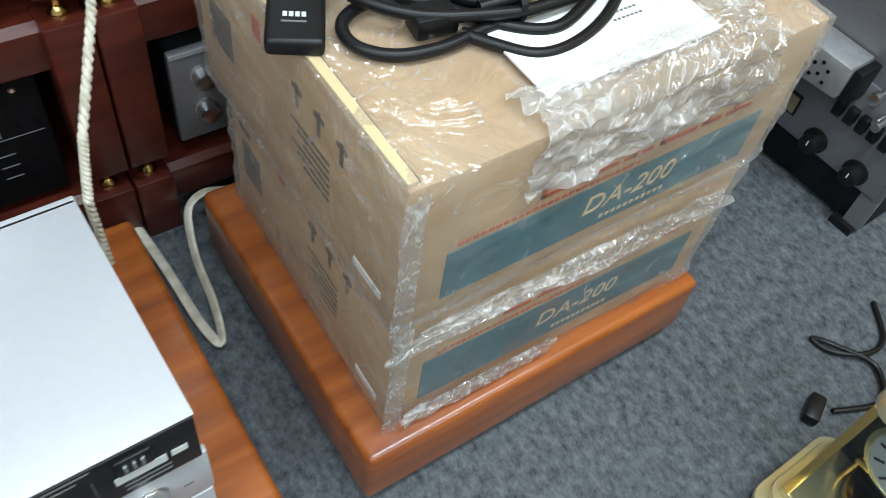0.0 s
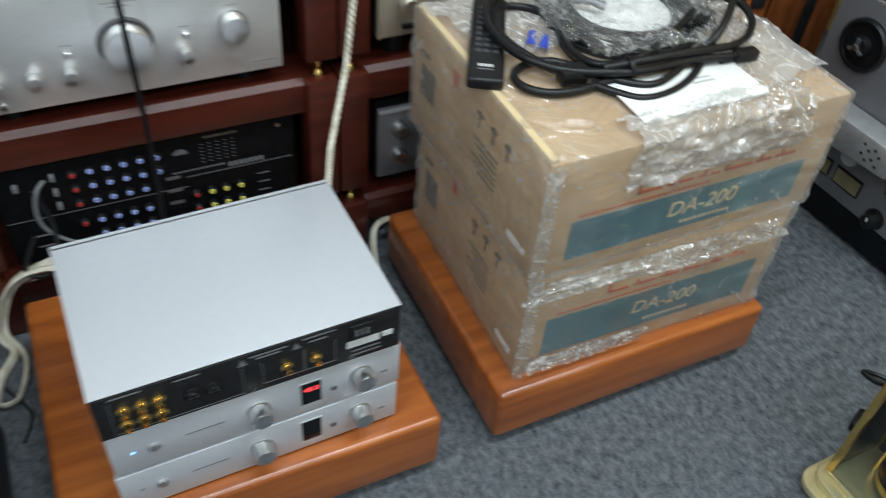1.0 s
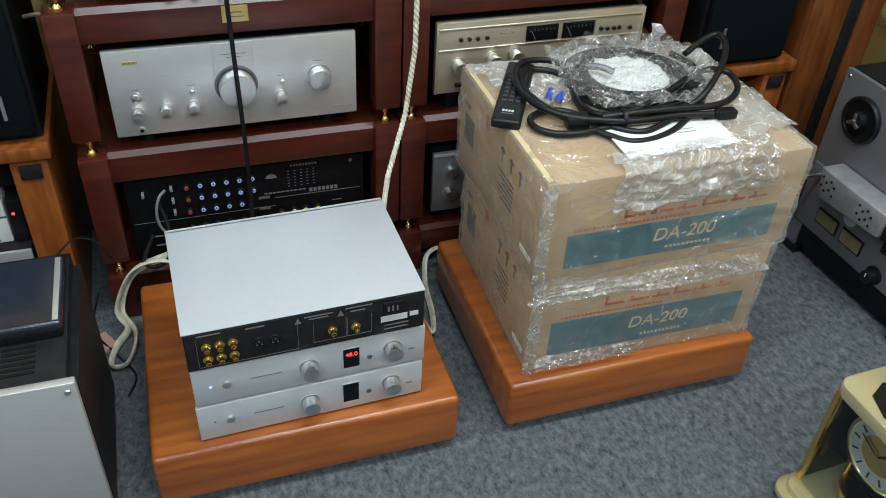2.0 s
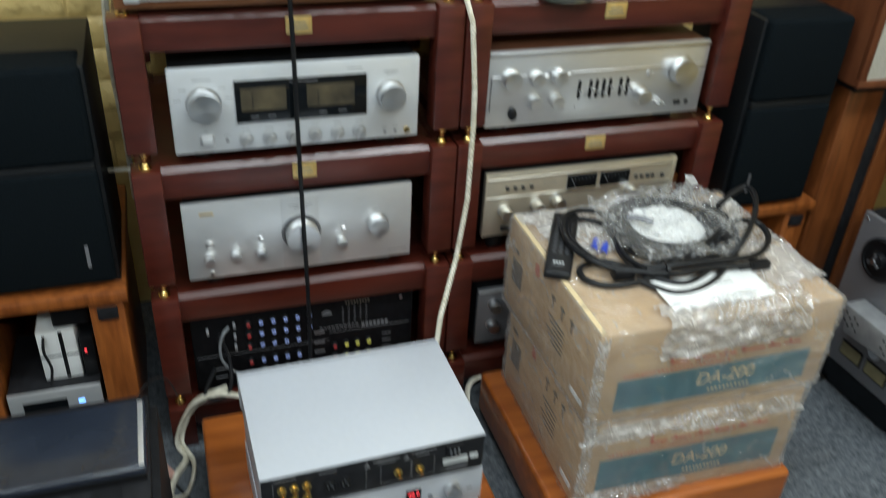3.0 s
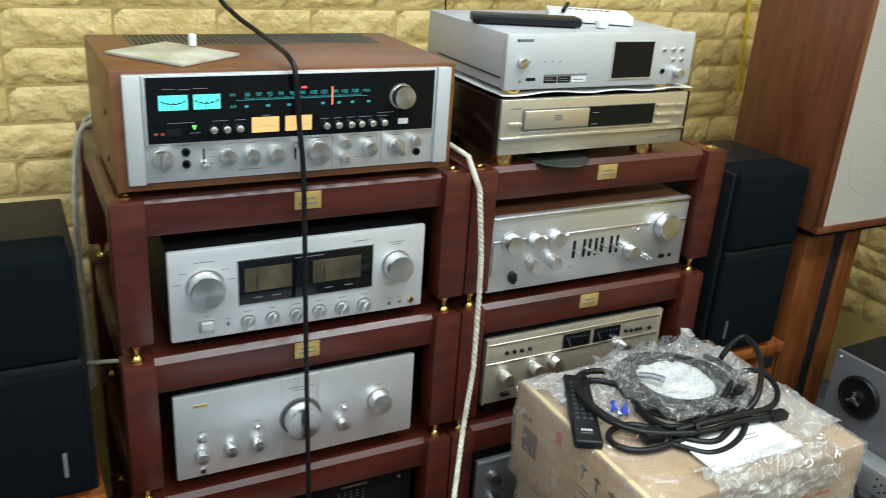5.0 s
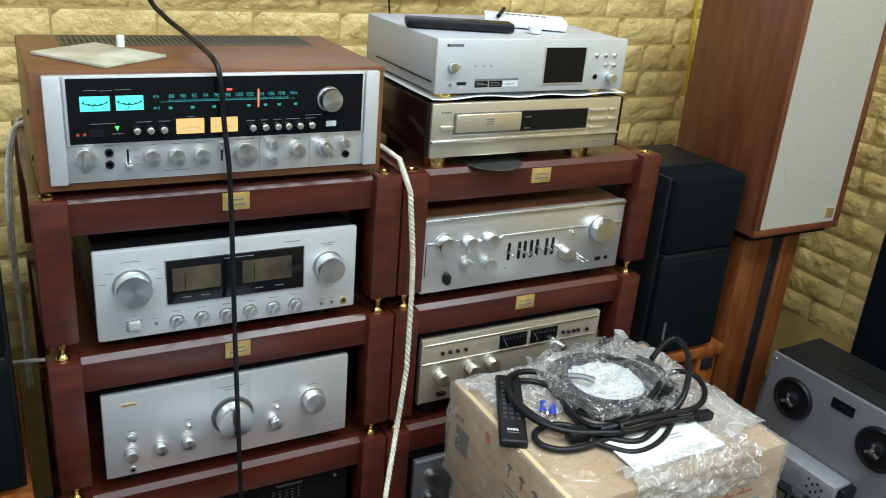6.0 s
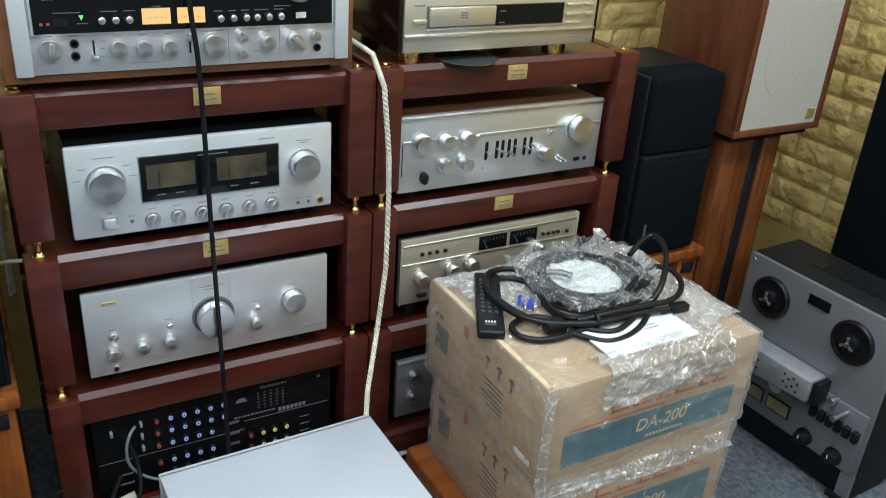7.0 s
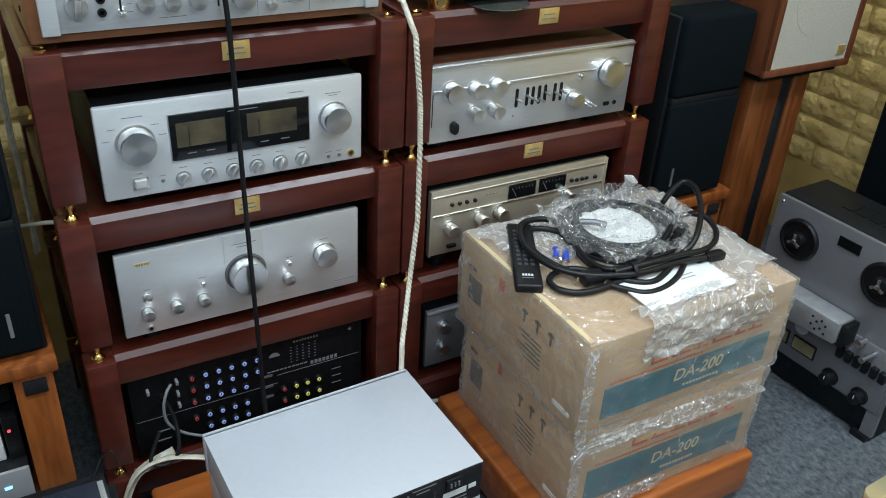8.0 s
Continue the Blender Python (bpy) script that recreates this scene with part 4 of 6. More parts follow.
CW, CZ0, CZ1 = 0.364, 0.004, 0.0775
fx = lambda u: -CW / 2 + CW * u / (1.08 - 0.08 * u)
fz = lambda v: CZ1 - (CZ1 - CZ0) * v
for k, z in enumerate((0.13, 0.2085)):
    t = converter("converter", "silver digital converter facing forward, red number display lit" if k else "silver digital converter facing forward, display dark", z, 1.6, 0.002 * k)
    part("front_panel", box(-0.182, 0.182, 0, 0.009, CZ0, CZ1, 0.002), SATIN, t)
    part("power_button", turned([(0.0065, 0), (0.0065, 0.004), (0.005, 0.005)], 18, "Y", (fx(0.145), 0, fz(0.5))), CHROME, t)
    part("power_lamp", turned([(0.0018, 0), (0.0018, 0.001)], 10, "Y", (fx(0.075), 0, fz(0.5))), BLUEGLOW if k else PRINT, t)
    plate(t, "logo_mark", fx(0.25), fx(0.385), fz(0.5), fz(0.475), PRINT, d=0.0004)
    knob(t, fx(0.5), fz(0.5), 0.0135, 0.02)
    knob(t, fx(0.86), fz(0.45), 0.0135, 0.02)
    w = plate(t, "display", fx(0.645), fx(0.72), fz(0.86), fz(0.2), PALE, d=0.001)
    part("glass", box(fx(0.648), fx(0.717), -0.0016, -0.0005, fz(0.76), fz(0.22)), GLASSBLACK, w)
    if k:
        words("digits", "48.0", 0.0115, REDGLOW, w, Matrix.Translation((fx(0.683), -0.002, fz(0.38))) @ pose(0, 0, 0, 90, 0, 0), 0.0002)
    part("jack", turned([(0.0042, 0), (0.0042, 0.002), (0.0025, 0.002), (0.0025, 0)], 14, "Y", (fx(0.762), 0, fz(0.58))), GREYMETAL, t)
    plate(t, "printed_mark", fx(0.93), fx(0.955), fz(0.62), fz(0.58), PRINT, d=0.0004)

t = converter("converter", "silver digital converter turned round, black socket panel showing", 0.287, 1.4, -0.001, -0.004)
part("back_panel", box(-0.180, 0.180, 0, 0.009, CZ0 + 0.001, CZ1 - 0.002, 0.001), BLACK, t, "black socket panel")
part("lid_edge", box(-0.182, 0.182, 0.245, 0.256, 0.003, 0.0785, 0.002), SATIN, t)
part("top_cover", box(-0.1815, 0.1815, 0.001, 0.25, 0.0765, 0.0785, 0.0008), SATIN, t)


def phono(t, u, v):
    part("phono_socket", turned([(0.0075, 0), (0.0075, 0.002), (0.0055, 0.0022), (0.0042, 0.003), (0.0042, 0.012), (0.0028, 0.0125), (0.0028, 0.006)], 18, "Y", (fx(u), 0, fz(v))), GOLD, t)


for u in (0.095, 0.15, 0.205):
    phono(t, u, 0.38)
    phono(t, u, 0.72)
phono(t, 0.613, 0.58)
phono(t, 0.71, 0.6)
for u in (0.31, 0.376):
    s = part("balanced_socket", turned([(0.0105, 0), (0.0105, 0.002), (0.009, 0.003), (0.009, 0.001)], 22, "Y", (fx(u), 0, fz(0.52))), RUBBER, t)
    for a in (90, 210, 330):
        part("pin", turned([(0.0012, 0), (0.0012, 0.004)], 8, "Y", (fx(u) + 0.0042 * math.cos(radians(a)), -0.001, fz(0.52) + 0.0042 * math.sin(radians(a)))), CHROME, s)
s = plate(t, "mains_inlet", fx(0.825), fx(0.9), fz(0.42), fz(0.1), RUBBER, d=0.004, bevel=0.001)
for k in range(3):
    part("pin", box(fx(0.84 + 0.018 * k), fx(0.847 + 0.018 * k), -0.006, -0.003, fz(0.32), fz(0.2)), CHROME, s)
plate(t, "label_strip", fx(0.815), fx(0.925), fz(0.66), fz(0.5), WHITEINK, d=0.0006)
plate(t, "label_strip", fx(0.935), fx(0.97), fz(0.62), fz(0.5), WHITEINK, d=0.0006)
for u0, u1, v in ((0.06, 0.16, 0.1), (0.26, 0.34, 0.13), (0.5, 0.62, 0.13), (0.52, 0.6, 0.2), (0.67, 0.78, 0.1), (0.69, 0.75, 0.2), (0.83, 0.93, 0.78), (0.83, 0.93, 0.88)):
    plate(t, "printed_mark", fx(u0), fx(u1), fz(v), fz(v - 0.03), PRINT, d=0.0004)
for u in (0.475, 0.65):
    bm = bmesh.new()
    a = [bm.verts.new(p) for p in ((fx(u) - 0.005, -0.0006, fz(0.25)), (fx(u) + 0.005, -0.0006, fz(0.25)), (fx(u), -0.0006, fz(0.1)))]
    bm.faces.new(a)
    r = bmesh.ops.extrude_face_region(bm, geom=bm.faces[:])
    bmesh.ops.translate(bm, verts=[v for v in r["geom"] if isinstance(v, bmesh.types.BMVert)], vec=(0, 0.001, 0))
    part("warning_triangle", bm, PRINT, t)
for u0, u1, v0, v1 in ((0.055, 0.47, 0.93, 0.16), (0.535, 0.67, 0.85, 0.32), (0.675, 0.775, 0.85, 0.32)):
    for a in (box(fx(u0), fx(u1), -0.0004, 0.001, fz(v0), fz(v0) + 0.0006), box(fx(u0), fx(u0) + 0.0006, -0.0004, 0.001, fz(v0), fz(v1)), box(fx(u1), fx(u1) + 0.0006, -0.0004, 0.001, fz(v0), fz(v1))):
        part("printed_line", a, PRINT, t)


# ---- two wrapped cartons ----
def wrinkled(w, d, h, amp, seed, cuts=44):
    """A thin crumpled film shell a little larger than a carton."""
    bm = box(0, w, 0, d, 0, h)
    bmesh.ops.subdivide_edges(bm, edges=bm.edges[:], cuts=cuts, use_grid_fill=True)
    bm.normal_update()
    c = Vector((w / 2, d / 2, h / 2))
    for v in bm.verts:
        p = v.co
        k = noise.noise((p + Vector((seed, 0, 0))) * 14) * 0.6 + abs(noise.noise((p + Vector((0, seed, 0))) * 30)) * 0.5
        q = p + Vector((seed, seed * 0.5, 0))
        warp = q + 0.03 * noise.noise_vector(q * 9)
        ridge = max(0.0, 1 - 5 * abs(noise.noise(warp * 12))) + 0.6 * max(0.0, 1 - 6 * abs(noise.noise(warp * 23 + Vector((3, 1, 7)))))
        v.co = p + v.normal * (0.0015 + amp * (0.3 + 0.5 * k + 1.1 * ridge))
    return bm


def carton(name, label, w, d, h, m, band):
    t = thing(name, label, "carton", m, "wrapped cartons")
    part("board", box(0, w, 0, d, 0, h, 0.004, 2), CARD, t)
    b = part("printed_band", box(band[0] * w, band[1] * w, -0.0012, 0.002, band[2] * h, band[3] * h), TEAL, t, "dark teal printed band")
    words("model_number", "DA-200", 0.036, TAPE, b, Matrix.Translation(((band[0] + band[1]) / 2 * w + 0.02, -0.0016, (band[2] * 0.42 + band[3] * 0.58) * h)) @ pose(0, 0, 0, 90, 0, 0), 0.0003, 0.15)
    for k in range(11):
        part("printed_mark", box((0.49 + 0.017 * k) * w, (0.5 + 0.017 * k) * w, -0.0018, 0, (band[2] + 0.05) * h, (band[2] + 0.075) * h), TAPE, b)
    zz = (band[3] + 0.03) * h
    for k in range(26):
        part("printed_mark", box((0.12 + 0.017 * k) * w, (0.131 + 0.017 * k) * w, -0.0009, 0.002, zz, zz + 0.004), REDINK, t)
    zz = (band[3] + 0.1) * h
    for k, (a, e) in enumerate(((0.3, 0.38), (0.40, 0.49), (0.505, 0.58), (0.6, 0.7), (0.715, 0.77), (0.785, 0.86))):
        part("logo_stroke", box(a * w, e * w, -0.0009, 0.002, zz, zz + 0.005), REDINK, t)
        part("logo_stroke", box((a + 0.01 * (k % 3)) * w, (a + 0.01 * (k % 3)) * w + 0.005, -0.0009, 0.002, zz, zz + (0.022 if k in (0, 3) else 0.012)), REDINK, t)
    for k in range(3):
        y = d * (0.24 + 0.1 * k)
        part("handling_mark", box(-0.0009, 0.002, y, y + 0.005, h * 0.66, h * 0.8), DARKINK, t)
        part("handling_mark", box(-0.0009, 0.002, y - 0.006, y + 0.011, h * 0.755, h * 0.785), DARKINK, t)
    part("handling_mark", box(-0.0009, 0.002, d * 0.8, d * 0.92, h * 0.35, h * 0.62), DARKINK, t)
    part("handling_mark", box(-0.0009, 0.002, d * 0.86, d * 0.93, h * 0.7, h * 0.74), DARKINK, t)
    part("red_mark", box(-0.0009, 0.002, d * 0.62, d * 0.66, h * 0.76, h * 0.88), REDINK, t)
    for k in range(6):
        part("printed_mark", box(-0.0009, 0.002, d * 0.3, d * (0.42 + 0.03 * (k % 3)), h * (0.3 + 0.05 * k), h * (0.3 + 0.05 * k) + 0.003), DARKINK, t)
    part("label", box(-0.0012, 0.002, d * 0.06, d * 0.18, h * 0.12, h * 0.17), PAPER, t)
    return t


low = carton("carton", "brown cardboard carton wrapped in clear film, teal band", 0.442, 0.375, 0.212, pose(0.404, 1.313, 0.123, 0, 0, -1), (0.085, 0.93, 0.155, 0.515))
part("film", wrinkled(0.442, 0.375, 0.212, 0.0035, 3.1), FILM, low, "clear crumpled plastic film")
top = carton("carton", "brown cardboard carton wrapped in clear film, flaps taped", 0.468, 0.39, 0.1885, pose(0.394, 1.307, 0.3365, 0, 0, 0), (0.1, 0.92, 0.11, 0.46))
part("film", wrinkled(0.468, 0.39, 0.1885, 0.003, 8.7), FILM, top, "clear crumpled plastic film")
part("flap", box(0.001, 0.011, 0.004, 0.386, 0.1875, 0.1935, 0.0015), TAPE, top, "folded pale cardboard flap")
part("flap_gap", box(0.011, 0.0135, 0.006, 0.384, 0.187, 0.1895), DARKINK, top)


def crumple(sx, sy, lift, seed, n=30, fall=0.0):
    """A loose crumpled sheet of film."""
    bm = bmesh.new()
    bmesh.ops.create_grid(bm, x_segments=n, y_segments=n, size=0.5)
    for v in bm.verts:
        x, y = v.co.x, v.co.y
        q = Vector((x * 3 + seed, y * 3, seed))
        edge = 1 + 0.16 * noise.noise(Vector((math.atan2(y, x) * 1.3, seed, 0)))
        z = lift * (abs(noise.noise(q * 1.6)) + 0.5 * abs(noise.noise(q * 4.1)))
        yy = y * sy * edge
        if fall and yy < -fall:
            over = -fall - yy
            v.co = (x * sx * edge, -fall - 0.004 - z * 0.6, -over)
        else:
            v.co = (x * sx * edge, yy, 0.001 + z)
    return bm


part("film_fold", crumple(0.42, 0.042, 0.008, 6.3, 40), FILMTHICK, low, "gathered fold of clear film", m=pose(0.215, -0.011, 0.188, 90, 0, 0))
part("film_fold", crumple(0.2, 0.035, 0.007, 1.3, 26), FILMTHICK, low, "gathered fold of clear film", m=pose(0.11, -0.012, 0.03, 90, 0, 0))
part("film_edge", crumple(0.19, 0.022, 0.005, 7.7, 30), FILMTHICK, top, "bright edge of stretched film", m=pose(0.002, -0.006, 0.096, 90, 90, 0))
part("film_edge", crumple(0.2, 0.022, 0.005, 3.9, 30), FILMTHICK, low, "bright edge of stretched film", m=pose(0.002, -0.006, 0.105, 90, 90, 0))
tagged(part("loose_film", crumple(0.28, 0.108, 0.022, 2.2, 44, -0.012), FILMTHICK, m=pose(0.655, 1.2965, 0.529, 0, 0, 0)), "bunched clear plastic film hanging over a carton edge", "plastic film")
tagged(part("loose_film", crumple(0.42, 0.17, 0.018, 5.4, 34), FILMTHICK, m=pose(0.62, 1.61, 0.528, 0, 0, 4)), "loose clear plastic film lying on a carton", "plastic film")
tagged(part("loose_film", crumple(0.16, 0.3, 0.014, 9.4, 30), FILMTHICK, m=pose(0.785, 1.51, 0.528, 0, 0, 2)), "loose clear plastic film lying on a carton", "plastic film")

# bag with a coiled lead, power lead, remote, papers, batteries
t = thing("cable_bag", "clear plastic bag holding a coiled black lead", "cable bag", pose(0.655, 1.565, 0.530))
for k in range(16):
    rad, lift = 0.078 + 0.0068 * (k % 6), 0.005 + 0.0085 * (k // 6)
    ring = [(rad * math.cos(a) + 0.003 * math.sin(3 * a + k), rad * math.sin(a) + 0.003 * math.cos(2 * a + 1.7 * k), lift + 0.002 * math.sin(2 * a + k)) for a in [i * math.pi / 6 for i in range(12)]]
    tube("lead_turn", ring, 0.0042, RUBBER, t, closed=True, steps=4)
tube("lead_end", [(-0.07, 0.03, 0.028), (-0.05, 0.012, 0.032), (-0.035, -0.005, 0.03)], 0.006, GREYMETAL, t, label="grey cable plug")
part("bag_film", crumple(0.26, 0.25, 0.03, 4.7, 44), FILMBAG, t, m=pose(0, 0, 0.022))
part("bag_card", crumple(0.15, 0.15, 0.01, 3.3, 24), PAPER, t, "crumpled white packing sheet", m=pose(0, 0, 0.012))
bm = turned([(0.022, 0), (0.017, 0.012), (0.009, 0.03), (0.014, 0.045), (0.004, 0.052)], 9, at=(0, 0, 0))
for v in bm.verts:
    v.co += 0.006 * noise.noise_vector(v.co * 60)
part("bag_tip", bm, FILMTHICK, t, m=pose(0.095, 0.105, 0.01, 10, 15, 0))

t = thing("power_lead", "thick black mains lead looped on a carton", "power lead", pose(0, 0, 0))
tube("lead", [(0.733, 1.413, 0.544), (0.671, 1.419, 0.546), (0.596, 1.417, 0.547), (0.554, 1.424, 0.548), (0.491, 1.449, 0.549), (0.452, 1.489, 0.552), (0.439, 1.539, 0.556), (0.45, 1.591, 0.557), (0.476, 1.632, 0.556), (0.511, 1.647, 0.552), (0.542, 1.64, 0.55), (0.559, 1.606, 0.549), (0.553, 1.573, 0.548), (0.533, 1.524, 0.546), (0.53, 1.481, 0.544), (0.545, 1.45, 0.546), (0.585, 1.439, 0.55), (0.641, 1.455, 0.557), (0.705, 1.488, 0.562), (0.753, 1.52, 0.562), (0.793, 1.532, 0.56), (0.826, 1.52, 0.556), (0.822, 1.482, 0.55), (0.785, 1.444, 0.55), (0.737, 1.424, 0.553), (0.68, 1.424, 0.556), (0.6, 1.427, 0.556), (0.54, 1.436, 0.55)], 0.0057, RUBBER, t, 10)
tube("lead", [(0.57, 1.427, 0.537), (0.534, 1.425, 0.535), (0.497, 1.422, 0.534), (0.457, 1.43, 0.534), (0.433, 1.452, 0.535), (0.434, 1.478, 0.537), (0.458, 1.492, 0.538), (0.494, 1.489, 0.538), (0.526, 1.46, 0.537), (0.563, 1.417, 0.536), (0.596, 1.4, 0.536), (0.635, 1.41, 0.538), (0.69, 1.436, 0.545), (0.717, 1.438, 0.56), (0.745, 1.454, 0.575), (0.795, 1.502, 0.588), (0.83, 1.554, 0.596), (0.836, 1.59, 0.596), (0.806, 1.588, 0.588), (0.763, 1.569, 0.575)], 0.0057, RUBBER, t, 10)
tube("lead", [(0.52, 1.43, 0.535), (0.54, 1.404, 0.534), (0.566, 1.38, 0.534), (0.606, 1.379, 0.534), (0.654, 1.396, 0.536), (0.704, 1.431, 0.54), (0.744, 1.464, 0.545), (0.77, 1.51, 0.547), (0.785, 1.572, 0.55), (0.76, 1.61, 0.558)], 0.0055, RUBBER, t, 10)
tube("lead", [(0.49, 1.47, 0.536), (0.46, 1.516, 0.546), (0.454, 1.563, 0.549), (0.472, 1.608, 0.547), (0.497, 1.633, 0.542), (0.53, 1.627, 0.539), (0.551, 1.596, 0.539), (0.542, 1.56, 0.538), (0.532, 1.508, 0.537), (0.536, 1.467, 0.537), (0.575, 1.44, 0.54)], 0.0055, RUBBER, t, 10)
pl = part("plug", box(-0.018, 0.018, -0.0095, 0.0095, -0.008, 0.008, 0.003), RUBBER, t, m=pose(0.757, 1.413, 0.542, 0, 0, -4))
for k in range(4):
    part("strain_ring", turned([(0.0074, 0), (0.0074, 0.003)], 12), RUBBER, pl, m=pose(-0.021 - 0.006 * k, 0, 0, 0, 90, 0))
part("plug_slot", box(0.0172, 0.0186, -0.006, 0.006, -0.004, 0.004), KEYGREY, pl)
part("plug", box(-0.02, 0.02, -0.014, 0.014, -0.011, 0.011, 0.005), RUBBER, t, m=pose(0.503, 1.449, 0.541, 0, 0, -8))
pl = part("plug", box(-0.02, 0.02, -0.0095, 0.0095, -0.0095, 0.0095, 0.004), RUBBER, t, m=pose(0.738, 1.487, 0.558, 0, -4, 27))
for k in range(5):
    part("strain_ring", turned([(0.0085 - 0.0004 * k, 0), (0.0085 - 0.0004 * k, 0.0035)], 12), RUBBER, pl, m=pose(-0.024 - 0.0062 * k, 0, 0, 0, 90, 0))
part("tie", turned([(0.016, 0), (0.016, 0.006)], 14), RUBBER, t, m=pose(0.572, 1.43, 0.547, 0, 90, -10))

t = thing("remote_control", "slim black remote control lying on a carton edge", "remote control", pose(0.438, 1.562, 0.529, 0, 0, -28.7))
part("body", box(-0.024, 0.024, -0.108, 0.108, 0, 0.017, 0.005, 3), RUBBER, t)
for k in range(9):
    for j in range(3):
        part("key", box(-0.015 + 0.0115 * j, -0.0085 + 0.0115 * j, -0.045 + 0.0145 * k, -0.038 + 0.0145 * k, 0.0165, 0.0185), KEYGREY, t)
for k in range(4):
    part("logo_stroke", box(-0.010 + 0.005 * k, -0.0065 + 0.005 * k, -0.078, -0.072, 0.0168, 0.0175), WHITEINK, t)
part("logo_stroke", box(-0.011, 0.009, -0.085, -0.083, 0.0168, 0.0175), PRINT, t)
for k in range(2):
    b = thing("battery", "blue and silver small battery in a carton top wrap", "battery", pose(0.497 + 0.012 * k, 1.546 - 0.014 * k, 0.536, 90, 0, -35), "batteries")
    part("sleeve", turned([(0.0068, -0.018), (0.0068, 0.018)], 14), BLUEPLASTIC, b)
    part("terminal", turned([(0.0066, 0.018), (0.0066, 0.021), (0.0025, 0.0215), (0.0025, 0.0235)], 14), CHROME, b)
t = thing("leaflet", "white printed leaflets in a clear bag on a carton", "leaflet", pose(0.64, 1.366, 0.5315, 0, 0, 0))
part("sheet", box(-0.1, 0.1, -0.03, 0.055, 0, 0.003, 0.001), PAPER, t)
for k in range(14):
    part("printed_line", box(0.012 + 0.005 * (k % 7), 0.0155 + 0.005 * (k % 7), 0.028 - 0.009 * (k // 7), 0.0305 - 0.009 * (k // 7), 0.0028, 0.0032), PRINT, t)


# ---- loudspeakers and their stands ----
def bookshelf_speaker(x0, x1, y0, y1, z0, z1, label, side=1):
    t = thing("bookshelf_speaker", label, "loudspeaker", pose((x0 + x1) / 2, y0, z0), "black bookshelf speakers")
    w, d, h = (x1 - x0) / 2, y1 - y0, z1 - z0
    part("cabinet", box(-w, w, 0.02, d, 0, h, 0.004), VINYL, t)
    bm = box(-w + 0.006, w - 0.006, 0, 0.02, 0.012, h * 0.57, 0.008, 3)
    part("lower_grille", bm, CLOTH, t)
    bm = box(-w + 0.006, w - 0.006, 0, 0.1, h * 0.60, h + 0.004, 0.012, 3)
    part("upper_grille", bm, CLOTH, t)
    part("groove_bar", box(-w + 0.008, w - 0.008, 0.004, 0.02, h * 0.565, h * 0.605, 0.003), VINYL, t)
    part("badge", box(side * (w - 0.047) - 0.003, side * (w - 0.047) + 0.003, -0.002, 0.002, 0.05, 0.095), PRINT if side > 0 else GREYMETAL, t)
    return t


bookshelf_speaker(-0.635, -0.338, 1.79, 2.07, 0.415, 0.836, "tall black cloth-fronted bookshelf speaker on a wooden stand")
bookshelf_speaker(0.956, 1.176, 1.785, 2.05, 0.412, 0.852, "tall black cloth-fronted bookshelf speaker on a wooden stand", -1)


def side_stand(x0, x1, y0, y1, z1, label, opening=True):
    t = thing("speaker_stand", label, "stand", pose(x0, y0, 0), "wooden stands")
    w, d = x1 - x0, y1 - y0
    part("top_board", box(0, w, 0, d, z1 - 0.026, z1, 0.004), OAK, t)
    for px in (0.01, w - 0.072):
        leg = part("leg", box(px, px + 0.062, 0.01, d - 0.02, 0, z1 - 0.026, 0.003), OAK, t)
        part("name_plate", box(px + 0.014, px + 0.05, 0.006, 0.011, z1 - 0.066, z1 - 0.038, 0.0008), BLACK, leg)
    part("back_panel", box(0.072, w - 0.072, d - 0.03, d - 0.02, 0, z1 - 0.026), OAK, t)
    part("shelf", box(0.072, w - 0.072, 0.02, d - 0.03, 0.095, 0.115), OAK, t)
    return t


side_stand(-0.66, -0.33, 1.775, 2.2, 0.415, "orange-stained wooden speaker stand with an open shelf")
side_stand(0.9, 1.218, 1.785, 2.2, 0.412, "orange-stained wooden speaker stand with an open shelf")

# small units on the shelf of the left stand
t = thing("shelf_unit", "silver audio unit with a blue lamp on a wooden shelf", "audio unit", pose(-0.495, 1.79, 0.115))
part("body", box(-0.085, 0.085, 0.006, 0.2, 0.004, 0.0755, 0.002), BLACK, t)
part("front", box(-0.085, 0.085, 0, 0.007, 0.003, 0.0765, 0.0015), SILVER, t)
part("display", box(-0.06, 0.02, -0.001, 0.002, 0.03, 0.055), GLASSBLACK, t)
part("lamp", box(0.04, 0.052, -0.0015, 0.002, 0.04, 0.045), BLUEGLOW, t, "blue lamp")
for fx_ in (-0.06, 0.06):
    for fy_ in (0.03, 0.17):
        part("foot", turned([(0.009, 0), (0.01, 0.005)], 14, at=(fx_, fy_, 0)), RUBBER, t)
t = thing("power_supply", "white power supply with dark slots on a silver unit", "power supply", pose(-0.475, 1.825, 0.191))
part("body", box(-0.036, 0.034, 0, 0.1, 0, 0.118, 0.003), PAPER, t)
part("slot", box(0.004, 0.011, -0.001, 0.002, 0.004, 0.114), RUBBER, t)
part("slot", box(-0.036, 0.034, -0.001, 0.002, 0.056, 0.06), GREYMETAL, t)
t = thing("adapter", "black mains adapter resting on a white power supply", "adapter", pose(-0.448, 1.83, 0.3095))
part("body", box(-0.03, 0.036, 0, 0.09, 0, 0.055, 0.006, 3), RUBBER, t)
t = thing("charger", "small black charger with a red lamp on a silver unit", "charger", pose(-0.423, 1.82, 0.191))
part("body", box(-0.013, 0.013, 0, 0.06, 0, 0.095, 0.004), RUBBER, t)
